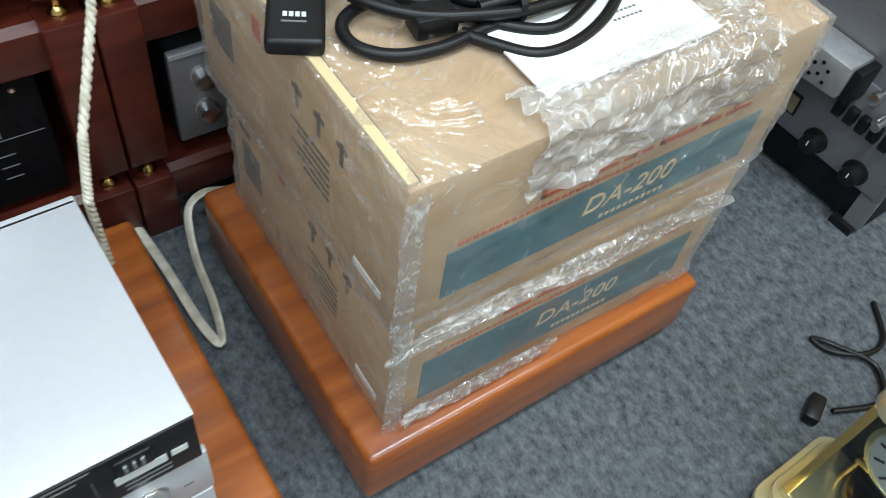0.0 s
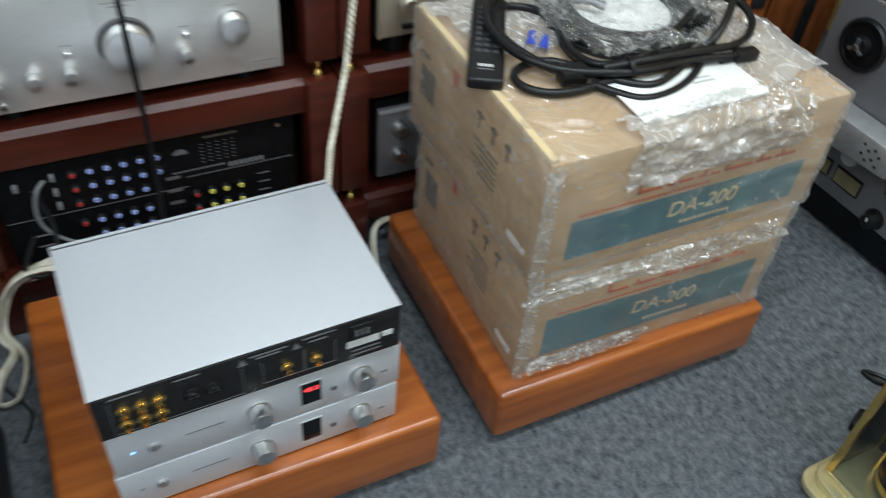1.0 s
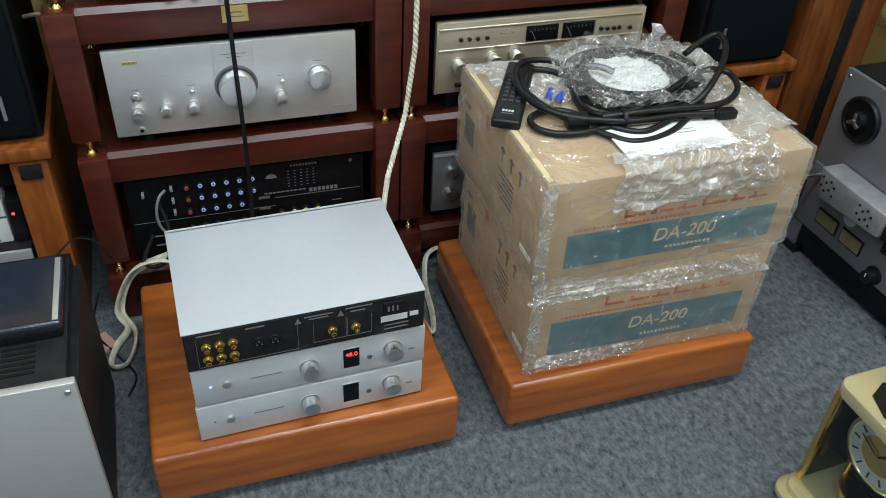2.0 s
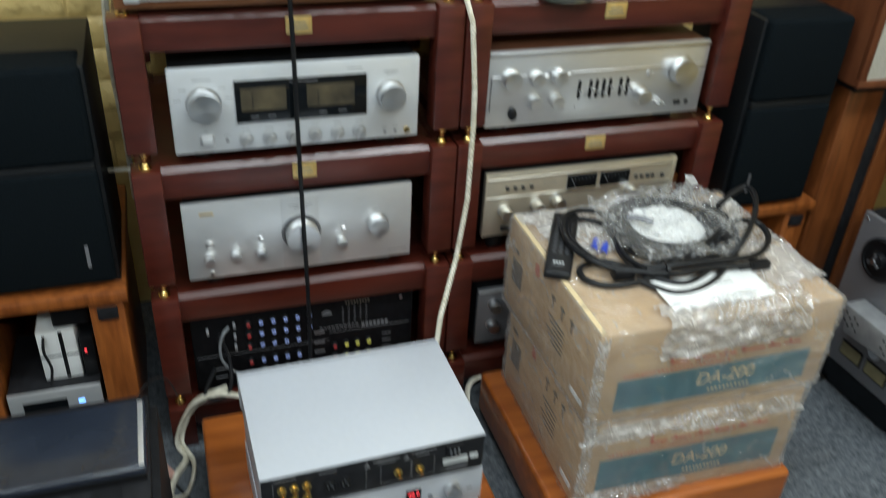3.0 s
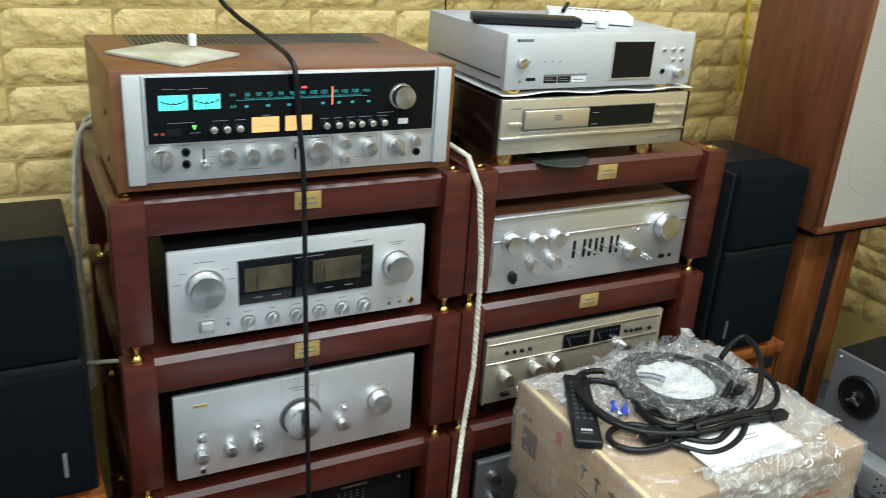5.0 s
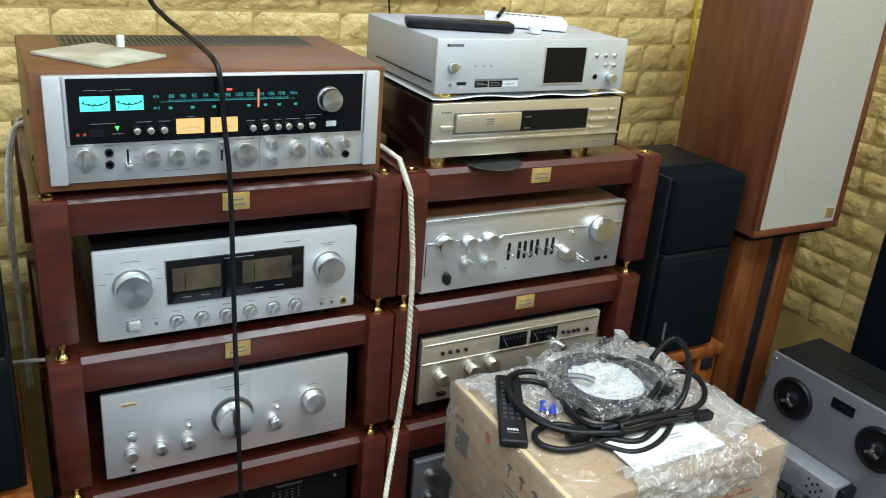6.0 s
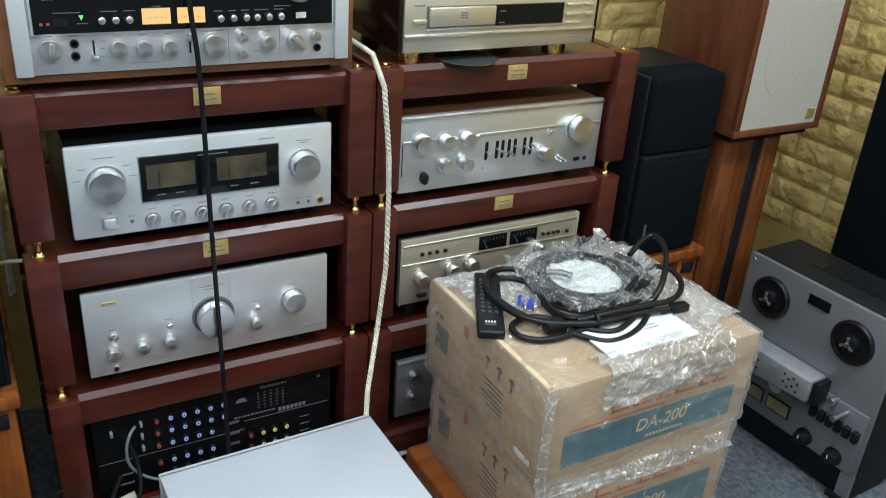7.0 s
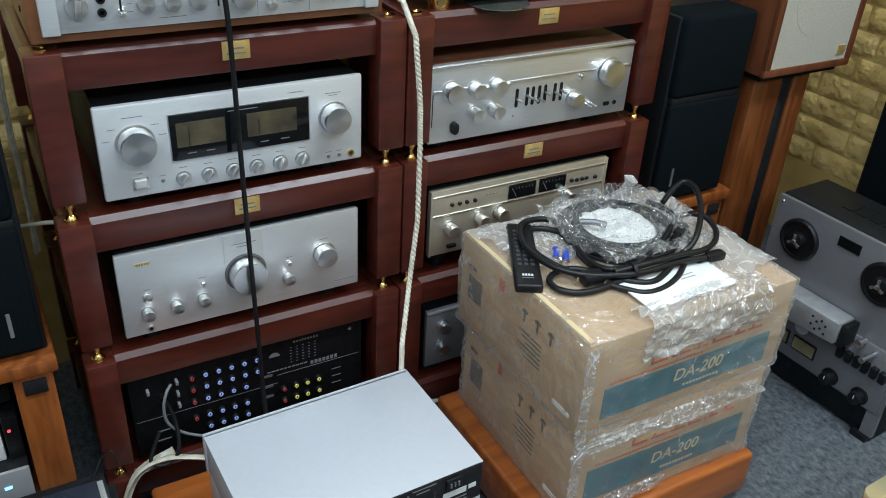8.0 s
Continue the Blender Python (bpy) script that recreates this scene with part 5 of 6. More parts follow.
part("lamp", turned([(0.0028, 0), (0.0028, 0.0015), (0.001, 0.0022)], 12, "Y", (-0.004, 0, 0.066)), REDGLOW, t, "red lamp")
tagged(tube("black_cable", [(-0.497, 1.823, 0.3), (-0.5, 1.813, 0.27), (-0.493, 1.812, 0.23), (-0.5, 1.806, 0.197)], 0.0028, RUBBER), "thin black cable before a white power supply", "cable")

# large wooden speaker on a tall stand
t = thing("large_speaker", "large walnut loudspeaker with a beige cloth front", "loudspeaker", pose(1.203, 1.762, 0.703))
SW, SD, SH = 0.288, 0.298, 0.62
part("cabinet", box(0, SW, 0.012, SD, 0, SH, 0.002), WALNUT, t)
for a in (box(0, SW, 0, 0.013, 0, 0.017, 0.001), box(0, SW, 0, 0.013, SH - 0.017, SH, 0.001), box(0, 0.017, 0, 0.013, 0.017, SH - 0.017, 0.001), box(SW - 0.017, SW, 0, 0.013, 0.017, SH - 0.017, 0.001)):
    part("front_trim", a, WALNUT, t)
part("grille", box(0.017, SW - 0.017, 0.004, 0.014, 0.017, SH - 0.017), LINEN, t, "beige woven grille cloth")
part("cone_shadow_ring", turned([(0.088, 0), (0.088, 0.0008), (0.084, 0.0008)], 40, "Y", (SW * 0.5, 0.0042, 0.17)), LINEN, t)
part("badge", box(SW - 0.052, SW - 0.026, 0.001, 0.005, 0.03, 0.052), PLATE, t, "small brass badge")
t = thing("tall_stand", "tall speaker stand with wooden columns and black plate", "stand", pose(1.21, 1.79, 0))
part("top_plate", box(0.01, 0.27, -0.005, 0.26, 0.685, 0.703, 0.002), BLACK, t)
part("column", box(0.015, 0.112, 0.01, 0.07, 0.02, 0.685, 0.004), COLUMNWOOD, t)
part("column", box(0.15, 0.205, 0.01, 0.07, 0.02, 0.685, 0.004), COLUMNWOOD, t)
part("column", box(0.1135, 0.1485, 0.014, 0.06, 0.02, 0.685, 0.004), BLACK, t, "black steel column")
part("base_plate", box(0.0, 0.27, -0.005, 0.26, 0, 0.022, 0.002), BLACK, t)
t = thing("floor_speaker", "tall black floor-standing speaker against the wall", "loudspeaker", pose(1.62, 1.28, 0))
part("cabinet", box(0, 0.22, 0, 0.44, 0.012, 0.98, 0.006), VINYL, t)
part("grille", box(-0.012, 0.002, 0.012, 0.428, 0.05, 0.96, 0.005), CLOTH, t)
part("base", box(-0.005, 0.225, -0.005, 0.445, 0, 0.014, 0.003), BLACK, t)

# ---- reel-to-reel deck ----
HEADGREY = grain(material("mid_grey_metal", (0.3, 0.3, 0.31), 0.45, 0.4), (0.29, 0.29, 0.295), (0.36, 0.36, 0.365), 40)
DECKGREY = grain(material("deck_grey_metal", (0.22, 0.22, 0.235), 0.42, 0.5), (0.195, 0.195, 0.21), (0.24, 0.24, 0.26), 40, (1, 20, 40), rough=(0.36, 0.5))
OLDMETER = grain(material("yellowed_meter", (0.22, 0.19, 0.1), 0.3), (0.16, 0.14, 0.075), (0.25, 0.22, 0.12), 30)
t = thing("tape_deck", "grey reel-to-reel tape deck standing on the carpet", "tape deck", pose(1.241, 1.4625, 0, 0, 0, -87.3))
DW, DH, DD = 0.389, 0.46, 0.17
fx = lambda u: -DW / 2 + DW * u
part("case", box(-DW / 2, DW / 2, 0.012, DD, 0.012, DH, 0.004), VINYL, t)
for k in range(6):
    part("vent_slot", box(-0.08 + 0.034 * k, -0.054 + 0.034 * k, 0.07, 0.12, DH - 0.001, DH + 0.002), RUBBER, t)
part("front_panel", box(-DW / 2, DW / 2, 0, 0.012, 0.075, DH - 0.002, 0.002), DECKGREY, t)
part("lower_trim", box(-DW / 2, -DW / 2 + 0.03, 0.0, 0.012, 0.014, 0.075), DECKGREY, t)
part("lower_trim", box(DW / 2 - 0.03, DW / 2, 0.0, 0.012, 0.014, 0.075), DECKGREY, t)
part("lower_panel", box(-DW / 2 + 0.03, DW / 2 - 0.03, 0.004, 0.012, 0.012, 0.075), GLASSBLACK, t)
for fx_ in (-0.17, 0.17):
    part("foot", box(fx_ - 0.02, fx_ + 0.02, -0.01, DD - 0.02, 0, 0.014), RUBBER, t)
for u in (0.206, 0.76):
    s = part("spindle", turned([(0.05, 0), (0.05, 0.006), (0.046, 0.010), (0.042, 0.010), (0.04, 0.006), (0.02, 0.006), (0.018, 0.02), (0.01, 0.022)], 40, "Y", (fx(u), 0, 0.376)), RUBBER, t, "black reel hub")
    for a in range(3):
        part("tongue", box(-0.003, 0.003, -0.024, -0.018, 0.002, 0.017), GREYMETAL, s, m=Matrix.Translation((fx(u), 0, 0.376)) @ Matrix.Rotation(radians(120 * a), 4, "Y"))
    part("hub_cap", turned([(0.006, 0.02), (0.005, 0.027)], 14, "Y", (fx(u), 0, 0.376)), CHROME, s)
part("counter_window", box(fx(0.44), fx(0.58), -0.003, 0.001, 0.41, 0.433), GLASSBLACK, t)
for u in (0.03, 0.97):
    for z in (0.444, 0.09):
        part("screw", turned([(0.004, 0), (0.003, 0.002)], 10, "Y", (fx(u), 0, z)), CHROME, t)
part("tape_path_plate", box(fx(0.02), fx(0.98), -0.004, 0.001, 0.08, 0.235, 0.001), DECKGREY, t)
bm = box(fx(0.2), fx(0.68), -0.06, -0.002, 0.205, 0.272)
for v in bm.verts:
    if v.co.z < 0.21 and v.co.x > 0:
        v.co.z += 0.012
    if v.co.z < 0.21 and v.co.x < 0:
        v.co.x += 0.02
bmesh.ops.bevel(bm, geom=bm.edges[:], offset=0.004, segments=2, profile=0.5, affect="EDGES")
hb = part("head_cover", bm, HEADGREY, t, "light grey perforated head cover")
part("cover_side", box(fx(0.682), fx(0.72), -0.05, -0.002, 0.212, 0.268, 0.003), RUBBER, hb)
part("roller", turned([(0.006, 0), (0.006, 0.02), (0.009, 0.022), (0.009, 0.03), (0.004, 0.031)], 18, "Y", (fx(0.78), -0.002, 0.235)), CHROME, t)
part("roller", turned([(0.004, 0), (0.004, 0.02), (0.007, 0.022), (0.006, 0.026)], 18, "Y", (fx(0.83), -0.002, 0.205)), CHROME, t)
for k in range(16):
    part("hole", turned([(0.003, 0), (0.003, 0.001)], 8, "Y", (fx(0.24 + 0.03 * (k % 8) + 0.16 * ((k % 8) > 3)), -0.0602, 0.256 - 0.02 * (k // 8) - 0.008 * (k % 2))), RUBBER, hb)
part("capstan", turned([(0.018, 0), (0.018, 0.02), (0.012, 0.022)], 24, "Y", (fx(0.42), -0.002, 0.186)), CHROME, t)
for u in (0.1, 0.86):
    part("tension_arm", turned([(0.005, 0), (0.005, 0.05), (0.007, 0.052), (0.007, 0.056)], 12, "Y", (fx(u), -0.002, 0.22)), CHROME, t)
for u in (0.17, 0.365):
    vu = part("level_meter", box(fx(u), fx(u + 0.165), -0.007, -0.003, 0.11, 0.148, 0.001), BLACK, t)
    part("meter_face", box(fx(u + 0.008), fx(u + 0.157), -0.008, -0.006, 0.114, 0.144), OLDMETER, vu)
for k in range(6):
    part("key", box(fx(0.655 + 0.055 * k), fx(0.695 + 0.055 * k), -0.018, -0.003, 0.165, 0.192, 0.003), RUBBER, t)
for u in (0.66, 0.86):
    k = part("knob", turned([(0.021, 0), (0.021, 0.004), (0.016, 0.006), (0.015, 0.024), (0.012, 0.026)], 26, "Y", (fx(u), -0.003, 0.1)), RUBBER, t)
    part("index_line", box(fx(u) - 0.001, fx(u) + 0.001, -0.030, -0.028, 0.102, 0.111), WHITEINK, k)

# ---- glass clock ----
t = thing("mantel_clock", "gilt brass mantel clock with glass sides, on the carpet", "clock", pose(0.797, 0.952, 0, 0, 0, -87.6))
KW, KD, KH = 0.087, 0.125, 0.282
for nm, g, z0, z1 in (("base", 0.026, 0.008, 0.022), ("base_step", 0.012, 0.022, 0.036)):
    bm = box(-KW - g * 0.6, KW + g * 0.6, -g, KD + g * 0.6, z0, z1)
    bmesh.ops.bevel(bm, geom=[e for e in bm.edges if abs(e.verts[0].co.z - e.verts[1].co.z) > 0.005], offset=0.03, segments=5, profile=0.5, affect="EDGES")
    bmesh.ops.bevel(bm, geom=[e for e in bm.edges if abs(e.verts[0].co.z - e.verts[1].co.z) < 1e-5 and e.calc_face_angle(0) > 1.0], offset=0.003, segments=2, profile=0.5, affect="EDGES")
    part(nm, bm, PALEGOLD, t)
part("plinth_step", box(-KW + 0.004, KW - 0.004, 0.004, KD - 0.004, 0.03, 0.046, 0.003), PALEGOLD, t)
for px in (-KW + 0.01, KW - 0.01):
    for py in (0.01, KD - 0.01):
        part("foot", turned([(0.012, 0), (0.014, 0.01)], 16, at=(px, py, 0)), PALEGOLD, t)
        part("pillar", box(px - 0.005, px + 0.005, py - 0.005, py + 0.005, 0.044, KH - 0.02, 0.001), GOLD, t)
bm = box(-KW, KW, 0, KD, KH - 0.024, KH, 0)
bmesh.ops.bevel(bm, geom=[e for e in bm.edges if abs(e.verts[0].co.z - e.verts[1].co.z) > 0.01], offset=0.022, segments=4, profile=0.5, affect="EDGES")
bmesh.ops.bevel(bm, geom=[e for e in bm.edges if e.calc_length() > 0.0 and abs(e.verts[0].co.z - e.verts[1].co.z) < 1e-5 and len(e.link_faces) == 2 and e.calc_face_angle(0) > 1.0], offset=0.004, segments=2, profile=0.5, affect="EDGES")
tp = part("top_plate", bm, PALEGOLD, t)
bm = turned([(0.05, 0), (0.05, 0.0015)], 8, at=(0, 0, 0))
for v in bm.verts:
    v.co.x *= 1.15
part("top_glass", bm, GLASSBLACK, tp, "dark octagonal glass inset", m=pose(0, KD / 2, KH - 0.0004))
part("pane", box(-KW + 0.012, KW - 0.012, 0.008, 0.0105, 0.046, KH - 0.024), CLEAR, t, "clear glass pane")
for x in (-KW + 0.008, KW - 0.0105):
    part("pane", box(x, x + 0.0025, 0.014, KD - 0.014, 0.046, KH - 0.024), GLASSBLACK, t, "dark side pane")
part("back_plate", box(-KW + 0.014, KW - 0.014, KD - 0.016, KD - 0.012, 0.046, KH - 0.024), GLASSBLACK, t)
dl = part("dial", turned([(0.064, 0), (0.064, 0.004), (0.058, 0.006), (0.056, 0.004), (0.03, 0.004)], 44, "Y", (0, 0.055, 0.178)), PALEGOLD, t)
part("chapter_ring", turned([(0.056, 0.0042), (0.056, 0.0052), (0.034, 0.0052), (0.034, 0.0042)], 44, "Y", (0, 0.055, 0.178)), SATIN, dl, "pale chapter ring")
for k in range(12):
    a = radians(30 * k)
    part("hour_mark", box(-0.0014, 0.0014, 0.0485, 0.0498, 0.039, 0.051), RUBBER, dl, m=Matrix.Translation((0, 0, 0.178)) @ Matrix.Rotation(a, 4, "Y"))
for a, ln in ((50, 0.026), (-70, 0.04)):
    part("pointer_bar", box(-0.001, 0.001, 0.0465, 0.048, 0, ln), RUBBER, dl, m=Matrix.Translation((0, 0, 0.178)) @ Matrix.Rotation(radians(a), 4, "Y"))
part("dial_centre", turned([(0.034, 0.004), (0.034, 0.0046), (0.004, 0.0047), (0.003, 0.009)], 30, "Y", (0, 0.055, 0.178)), GOLD, dl)
part("movement", box(-0.03, 0.03, 0.06, 0.1, 0.14, 0.215, 0.003), GOLD, t)
part("movement_bar", box(-0.055, 0.055, 0.07, 0.085, 0.098, 0.108, 0.002), GOLD, t)
for px in (-0.05, 0.05):
    part("movement_column", turned([(0.004, 0.046), (0.004, 0.2)], 12, at=(px, 0.078, 0)), GOLD, t)
part("balance_wheel", turned([(0.045, 0), (0.045, 0.012), (0.037, 0.012), (0.037, 0)], 36, at=(0, 0.075, 0.066)), GOLD, t)
part("balance_arm", box(-0.04, 0.04, 0.072, 0.078, 0.070, 0.075), GOLD, t)

# ---- power amplifier with a tablet on it ----
t = thing("power_amplifier", "black power amplifier with thick silver front on the carpet", "amplifier", pose(-0.295, 1.267, 0))
AW, AD, AH = 0.44, 0.30, 0.338
part("case", box(-AW + 0.004, -0.012, 0.014, AD, 0.02, AH, 0.003), BLACK, t)
part("front_panel", box(-AW, 0, 0, 0.014, 0.02, AH + 0.004, 0.002), SILVER, t)
part("heat_sink", box(-0.014, 0.0, 0.02, AD - 0.01, 0.03, AH - 0.02), BLACK, t)
for k in range(4):
    part("foot", turned([(0.02, 0), (0.022, 0.022)], 16, at=(-AW + 0.05 if k % 2 else -0.05, 0.05 if k < 2 else AD - 0.05, 0)), RUBBER, t)
hw = part("switch_recess", box(-0.31, -0.127, -0.001, 0.002, 0.205, 0.25), GREYMETAL, t)
part("switch", box(-0.30, -0.138, -0.0025, 0.001, 0.211, 0.243, 0.001), RUBBER, hw)
part("screw", turned([(0.005, 0), (0.004, 0.002)], 12, "Y", (-0.012, 0, AH - 0.012)), CHROME, t)
for k in range(9):
    part("vent_slot", box(-0.098, -0.053, 0.036 + 0.0105 * k, 0.041 + 0.0105 * k, AH - 0.001, AH + 0.0012), RUBBER, t)
tb = thing("tablet", "closed dark blue-black laptop lying on an amplifier", "laptop", pose(-0.309, 1.365, 0.3395))
part("lid", box(-0.38, 0, 0, 0.158, 0.012, 0.03, 0.006, 3), NAVY, tb)
part("base", box(-0.38, -0.002, 0.002, 0.156, 0, 0.014, 0.003), RUBBER, tb)
part("edge_trim", box(-0.012, -0.004, 0.006, 0.15, 0.0298, 0.031, 0.0004), SILVER, tb)

# ---- cables ----
YC = 1.757
tagged(tube("hanging_cable", [(-0.13, 2.1, 1.55), (-0.1, 2.05, 1.3), (-0.077, 2.0, 1.19), (-0.06, 1.95, 1.16), (-0.04, 1.89, 1.142), (-0.028, 1.82, 1.13), (-0.024, 1.775, 1.122), (-0.02, YC, 1.10), (-0.014, YC, 1.02), (-0.007, YC, 0.926), (-0.004, 1.752, 0.65), (0.0, 1.745, 0.36), (-0.004, 1.72, 0.242), (-0.01, 1.68, 0.17)], 0.0042, RUBBER), "thin black cable draped over the receiver front", "cable")
t = thing("twisted_cable", "ivory twisted speaker cable hanging before the rack", "cable", pose(0, 0, 0))
core = [(0.275, 1.95, 0.98), (0.283, 1.85, 0.956), (0.299, 1.79, 0.944), (0.308, 1.757, 0.893), (0.318, 1.75, 0.773), (0.32, 1.748, 0.7), (0.314, 1.735, 0.551), (0.294, 1.72, 0.43), (0.24, 1.64, 0.352), (0.222, 1.605, 0.3), (0.225, 1.62, 0.17)]
for s_ in (0, math.pi):
    fine, pts = [], [Vector(p) for p in core]
    for i in range(len(pts) - 1):
        for k in range(28):
            fine.append(pts[i].lerp(pts[i + 1], k / 28))
    spun = [p + Vector((0.0019 * math.cos(j * 1.5 + s_), 0.0019 * math.sin(j * 1.5 + s_), 0)) for j, p in enumerate(fine)]
    tube("strand", spun, 0.0037, WHITECABLE, t, 6, steps=2)
tagged(tube("flat_cable", [(-0.12, 1.72, 0.15), (-0.19, 1.74, 0.16), (-0.245, 1.75, 0.13), (-0.282, 1.735, 0.06), (-0.268, 1.72, 0.02), (-0.292, 1.68, 0.012), (-0.302, 1.63, 0.012), (-0.272, 1.632, 0.012), (-0.254, 1.70, 0.02), (-0.274, 1.745, 0.05), (-0.24, 1.765, 0.12), (-0.17, 1.765, 0.15)], (0.009, 0.004), WHITECABLE), "ivory flat cable looped beside a wooden plinth", "cable")
tagged(tube("black_cable", [(-0.19, 1.77, 0.2), (-0.215, 1.75, 0.155), (-0.19, 1.735, 0.15), (-0.165, 1.74, 0.17), (-0.16, 1.77, 0.22), (-0.175, 1.79, 0.27)], 0.004, RUBBER), "thin black cable knotted behind the converters", "cable")
tagged(tube("loop_cable", [(-0.155, 1.792, 0.283), (-0.167, 1.778, 0.278), (-0.176, 1.772, 0.25), (-0.172, 1.77, 0.214), (-0.146, 1.768, 0.182), (-0.095, 1.75, 0.162), (-0.06, 1.7, 0.155)], 0.0028, material("grey_cable", (0.16, 0.17, 0.18), 0.45)), "thin grey cable looped before a mixing amplifier", "cable")
tagged(tube("white_cable", [(0.42, 1.765, 0.05), (0.385, 1.765, 0.06), (0.358, 1.755, 0.045), (0.342, 1.70, 0.014), (0.332, 1.62, 0.012), (0.316, 1.56, 0.012), (0.305, 1.60, 0.013), (0.3, 1.70, 0.014), (0.29, 1.78, 0.03)], (0.008, 0.004), WHITECABLE), "ivory flat cable lying between two plinths", "cable")
tagged(tube("floor_cable", [(1.17, 1.165, 0.005), (1.13, 1.115, 0.006), (1.08, 1.11, 0.012), (1.042, 1.14, 0.006), (1.035, 1.17, 0.005), (1.05, 1.14, 0.014), (1.08, 1.09, 0.008), (1.04, 1.05, 0.008), (0.97, 1.075, 0.006)], 0.004, RUBBER), "thin black mains cable on the carpet", "cable")
tagged(part("cable_plug", box(-0.022, 0.022, -0.011, 0.011, 0, 0.02, 0.005), RUBBER, m=pose(0.945, 1.09, 0.001, 0, 0, 25)), "black moulded mains plug on the carpet", "plug")
tagged(tube("wall_cable", [(-0.262, 2.13, 0.962), (-0.283, 2.15, 0.945), (-0.302, 2.15, 0.87), (-0.311, 2.15, 0.75), (-0.312, 2.15, 0.6), (-0.308, 2.17, 0.4)], 0.0038, WHITECABLE), "ivory cable hanging beside the rack", "cable")
tagged(tube("wall_cable", [(-0.262, 2.11, 0.958), (-0.293, 2.13, 0.935), (-0.309, 2.13, 0.86), (-0.317, 2.135, 0.72), (-0.313, 2.14, 0.55), (-0.315, 2.16, 0.4)], 0.0038, WHITECABLE), "ivory cable hanging beside the rack", "cable")
tagged(tube("wall_cable", [(-0.34, 1.93, 0.585), (-0.32, 1.9, 0.6), (-0.3, 1.885, 0.607), (-0.27, 1.88, 0.605)], 0.0035, WHITECABLE), "ivory cable running behind a rack post", "cable")
tagged(tube("thin_wire", [(0.5, 2.31, 1.02), (0.505, 2.3, 1.1), (0.495, 2.3, 1.18), (0.48, 2.31, 1.7), (0.47, 2.31, 2.7)], 0.0022, RUBBER), "thin black wire hanging down the brick wall", "cable")
tagged(tube("yellow_cable", [(1.42, 2.31, 1.6), (1.428, 2.31, 1.16), (1.45, 2.31, 0.9)], 0.005, material("yellow_plastic", (0.6, 0.42, 0.02), 0.4)), "yellow cable running down the brick wall", "cable")
t = thing("wall_picture", "dark wooden picture frame on the brick wall", "picture", pose(0.02, 2.288, 1.176))
part("frame", box(0, 0.72, 0, 0.03, 0, 0.03, 0.003), WALNUT, t)
part("frame", box(0, 0.72, 0, 0.03, 0.42, 0.45, 0.003), WALNUT, t)
part("frame", box(0, 0.03, 0, 0.03, 0.03, 0.42, 0.003), WALNUT, t)
part("frame", box(0.69, 0.72, 0, 0.03, 0.03, 0.42, 0.003), WALNUT, t)
part("panel", box(0.03, 0.69, 0.015, 0.025, 0.03, 0.42), PAPER, t)

tagged(part("paper_scrap", box(-0.02, 0.02, -0.025, 0.025, 0, 0.012, 0.003), material("pink_paper", (0.45, 0.25, 0.2), 0.7), m=pose(-0.318, 1.70, 0.001, 0, 0, 30)), "small pinkish paper scrap on the carpet", "paper")
tagged(tube("thin_wire", [(-0.33, 1.53, 0.352), (-0.3, 1.6, 0.34), (-0.28, 1.70, 0.25), (-0.27, 1.76, 0.16)], 0.0016, RUBBER), "thin black wire from the laptop to the rack", "cable")
tagged(tube("thin_wire", [(-0.31, 1.76, 0.09), (-0.33, 1.72, 0.03), (-0.29, 1.66, 0.006), (-0.26, 1.6, 0.005), (-0.275, 1.55, 0.005)], 0.002, RUBBER), "thin black wire on the carpet", "cable")

# ---- brick facing ----
BW, BH, BG = 0.198, 0.0725, 0.005


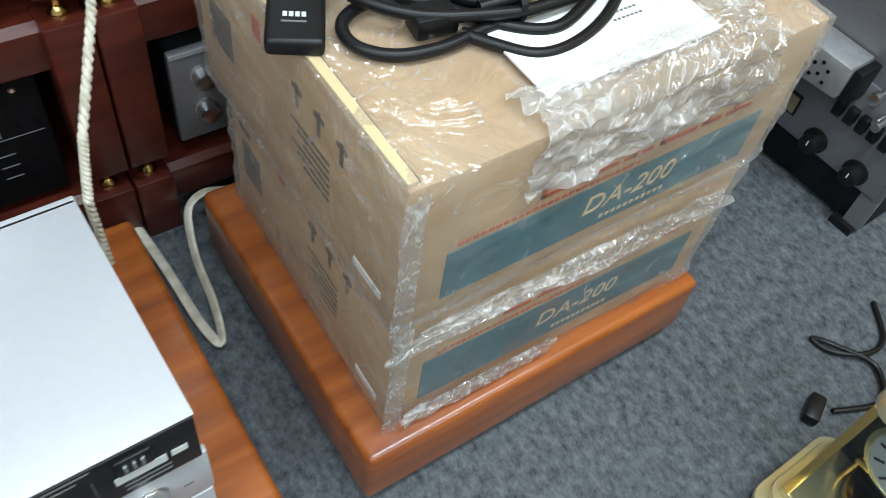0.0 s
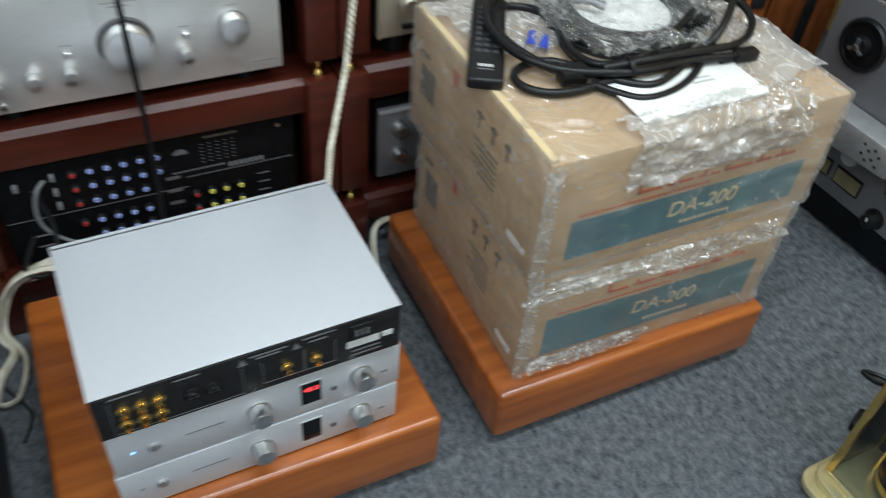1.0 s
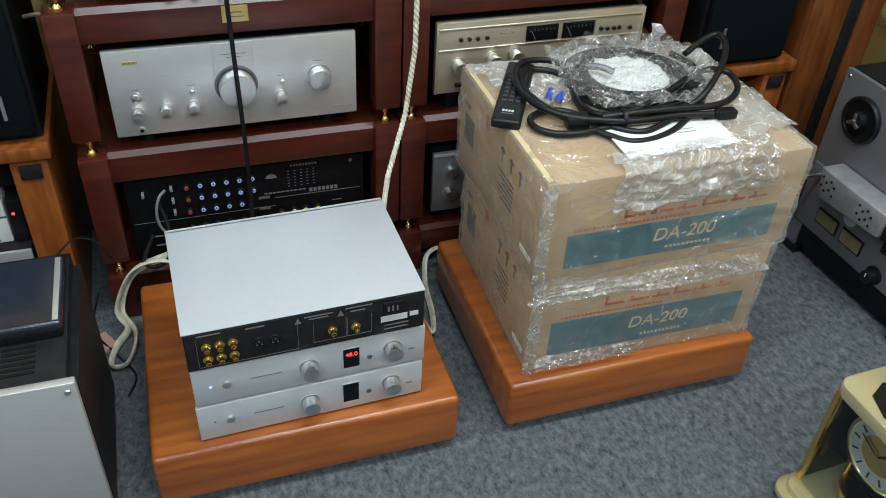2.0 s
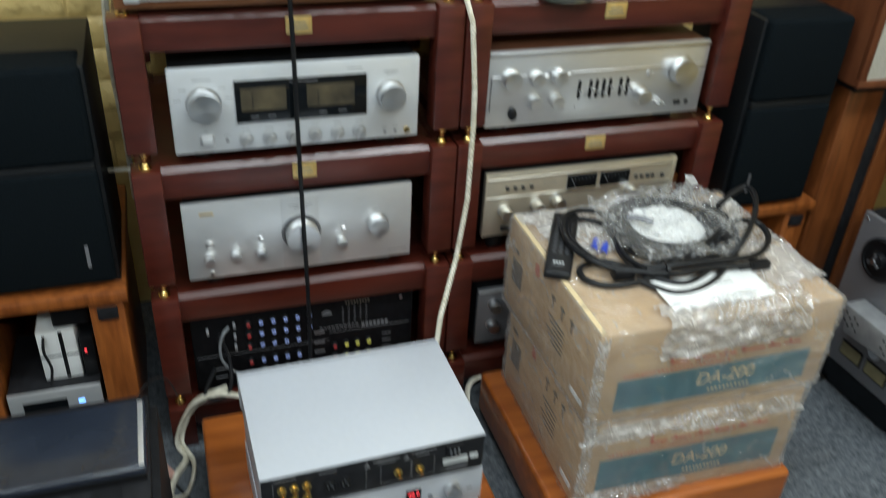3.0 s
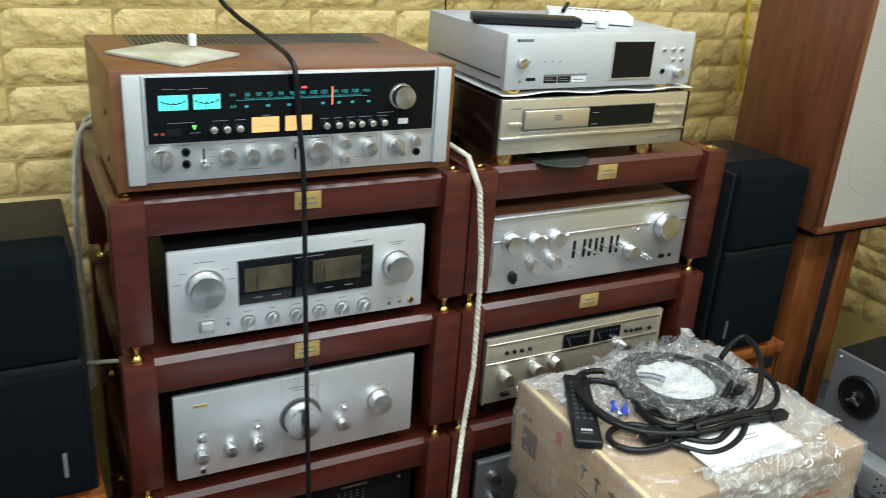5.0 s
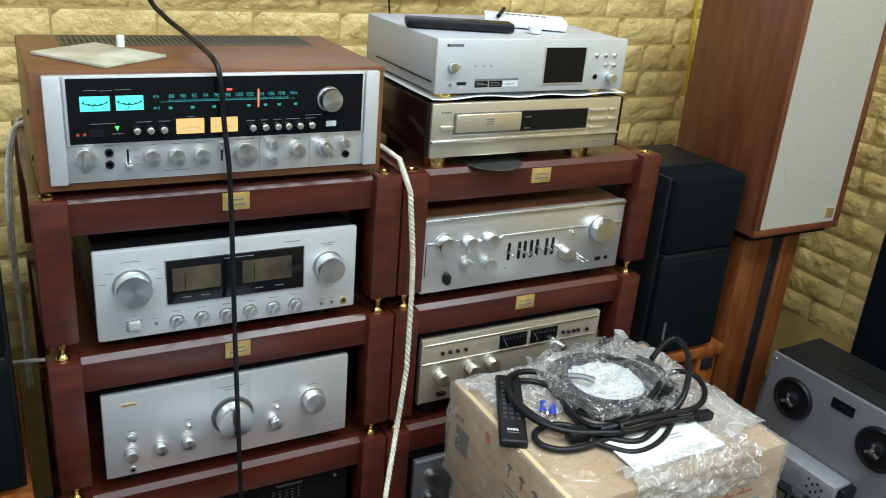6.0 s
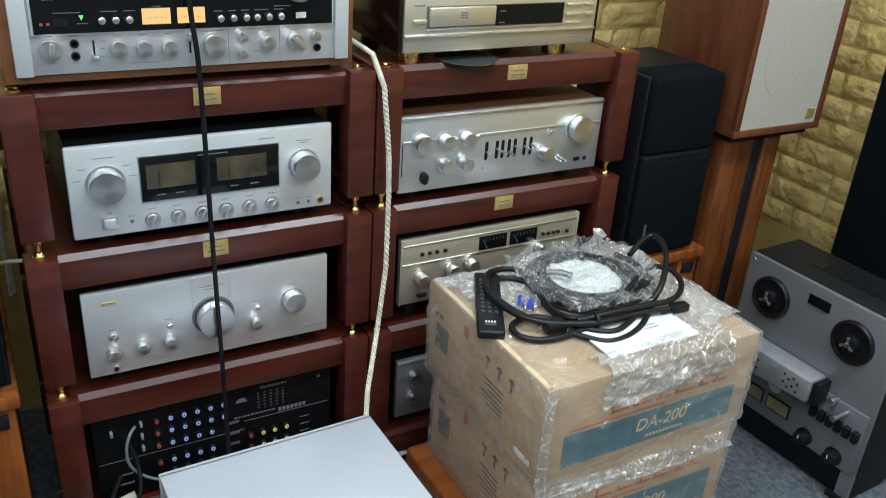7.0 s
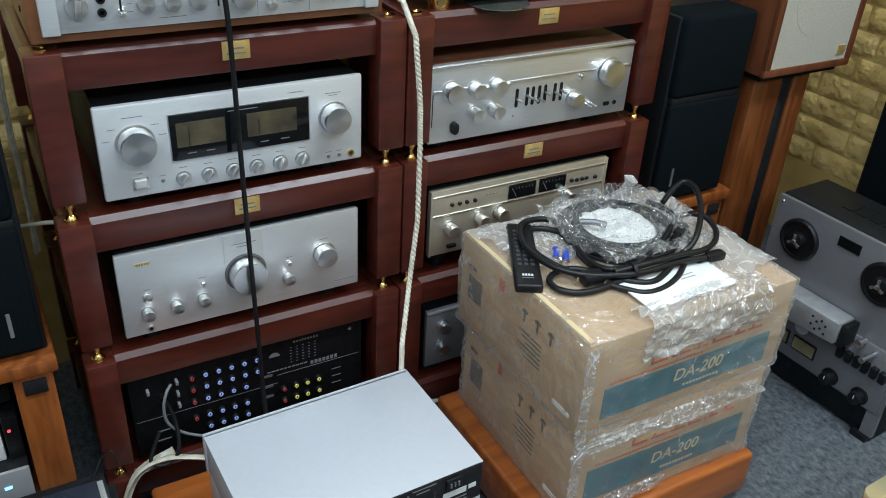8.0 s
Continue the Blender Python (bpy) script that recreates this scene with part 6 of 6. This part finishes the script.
def brick_mesh(seed, w, h):
    bm = bmesh.new()
    nx, nz = (11, 5) if w > 0.12 else (6, 5)
    grid = []
    for j in range(nz + 1):
        row = []
        for i in range(nx + 1):
            x, z = w * i / nx, h * j / nz
            edge = i in (0, nx) or j in (0, nz)
            q = Vector((x * 22 + seed * 7.3, z * 26, seed * 3.1))
            y = -0.001 if edge else -(0.008 + 0.006 * noise.noise(q) + 0.004 * noise.noise(q * 2.6))
            sh = 0.0 if edge else 0.004
            row.append(bm.verts.new((x + sh * noise.noise(q + Vector((5, 0, 0))), y, z + sh * noise.noise(q + Vector((0, 9, 0))))))
        grid.append(row)
    for j in range(nz):
        for i in range(nx):
            bm.faces.new((grid[j][i], grid[j][i + 1], grid[j + 1][i + 1], grid[j + 1][i]))
    me = bpy.data.meshes.new("brick")
    bm.to_mesh(me)
    bm.free()
    me.materials.append(BRICK)
    me.polygons.foreach_set("use_smooth", [True] * len(me.polygons))
    return me


FULL = [brick_mesh(s, BW - BG, BH - BG) for s in range(9)]
HALF = [brick_mesh(20 + s, BW / 2 - BG, BH - BG) for s in range(5)]
rb = random.Random(11)


def lay(wall, length, place, z_lo, z_hi):
    """Bricks of mixed length in courses; place(s, z) gives the pose at s metres along the wall."""
    for j in range(int((z_hi - z_lo) / BH)):
        s = -rb.choice((0.0, 0.25, 0.5, 0.75)) * BW
        z = z_lo + j * BH
        while s < length:
            half = rb.random() < 0.28
            w = BW / 2 if half else BW
            if s >= 0 and s + w <= length + 0.001:
                b = new("brick", rb.choice(HALF if half else FULL))
                b.parent = wall
                b.matrix_basis = place(s, z)
            s += w


Z_OFF = 1.05 - 14 * BH
lay(wall_north, 2.95, lambda s, z: pose(-1.09 + s, Y1 + 0.001, z), Z_OFF + 5 * BH, 1.52)
lay(wall_east, 1.5, lambda s, z: pose(X1 - 0.0 + 0.001, Y1 - s, z, 0, 0, -90), Z_OFF + 3 * BH, 1.4)


def rest(name, wall, length, place, z_lo, z_hi, step):
    """The brick courses further off, as one mesh."""
    bm = bmesh.new()
    z = z_lo
    j = 0
    while z + BH <= z_hi:
        s = (j % 2) * BW / 2
        while s + BW <= length:
            o = place(s, z)
            me = rb.choice(FULL)
            base = len(bm.verts)
            bm.from_mesh(me)
            bm.verts.ensure_lookup_table()
            for v in bm.verts[base:]:
                v.co = o @ v.co
            s += BW
        z += BH
        j += 1
    ob = part(name, bm, BRICK, wall)
    return tagged(ob, kind="stuff")


rest("brick_courses", wall_north, 2.9, lambda s, z: pose(-1.09 + s, Y1 + 0.001, z), Z_OFF + 25 * BH - 4 * BH, 1.95, 1)
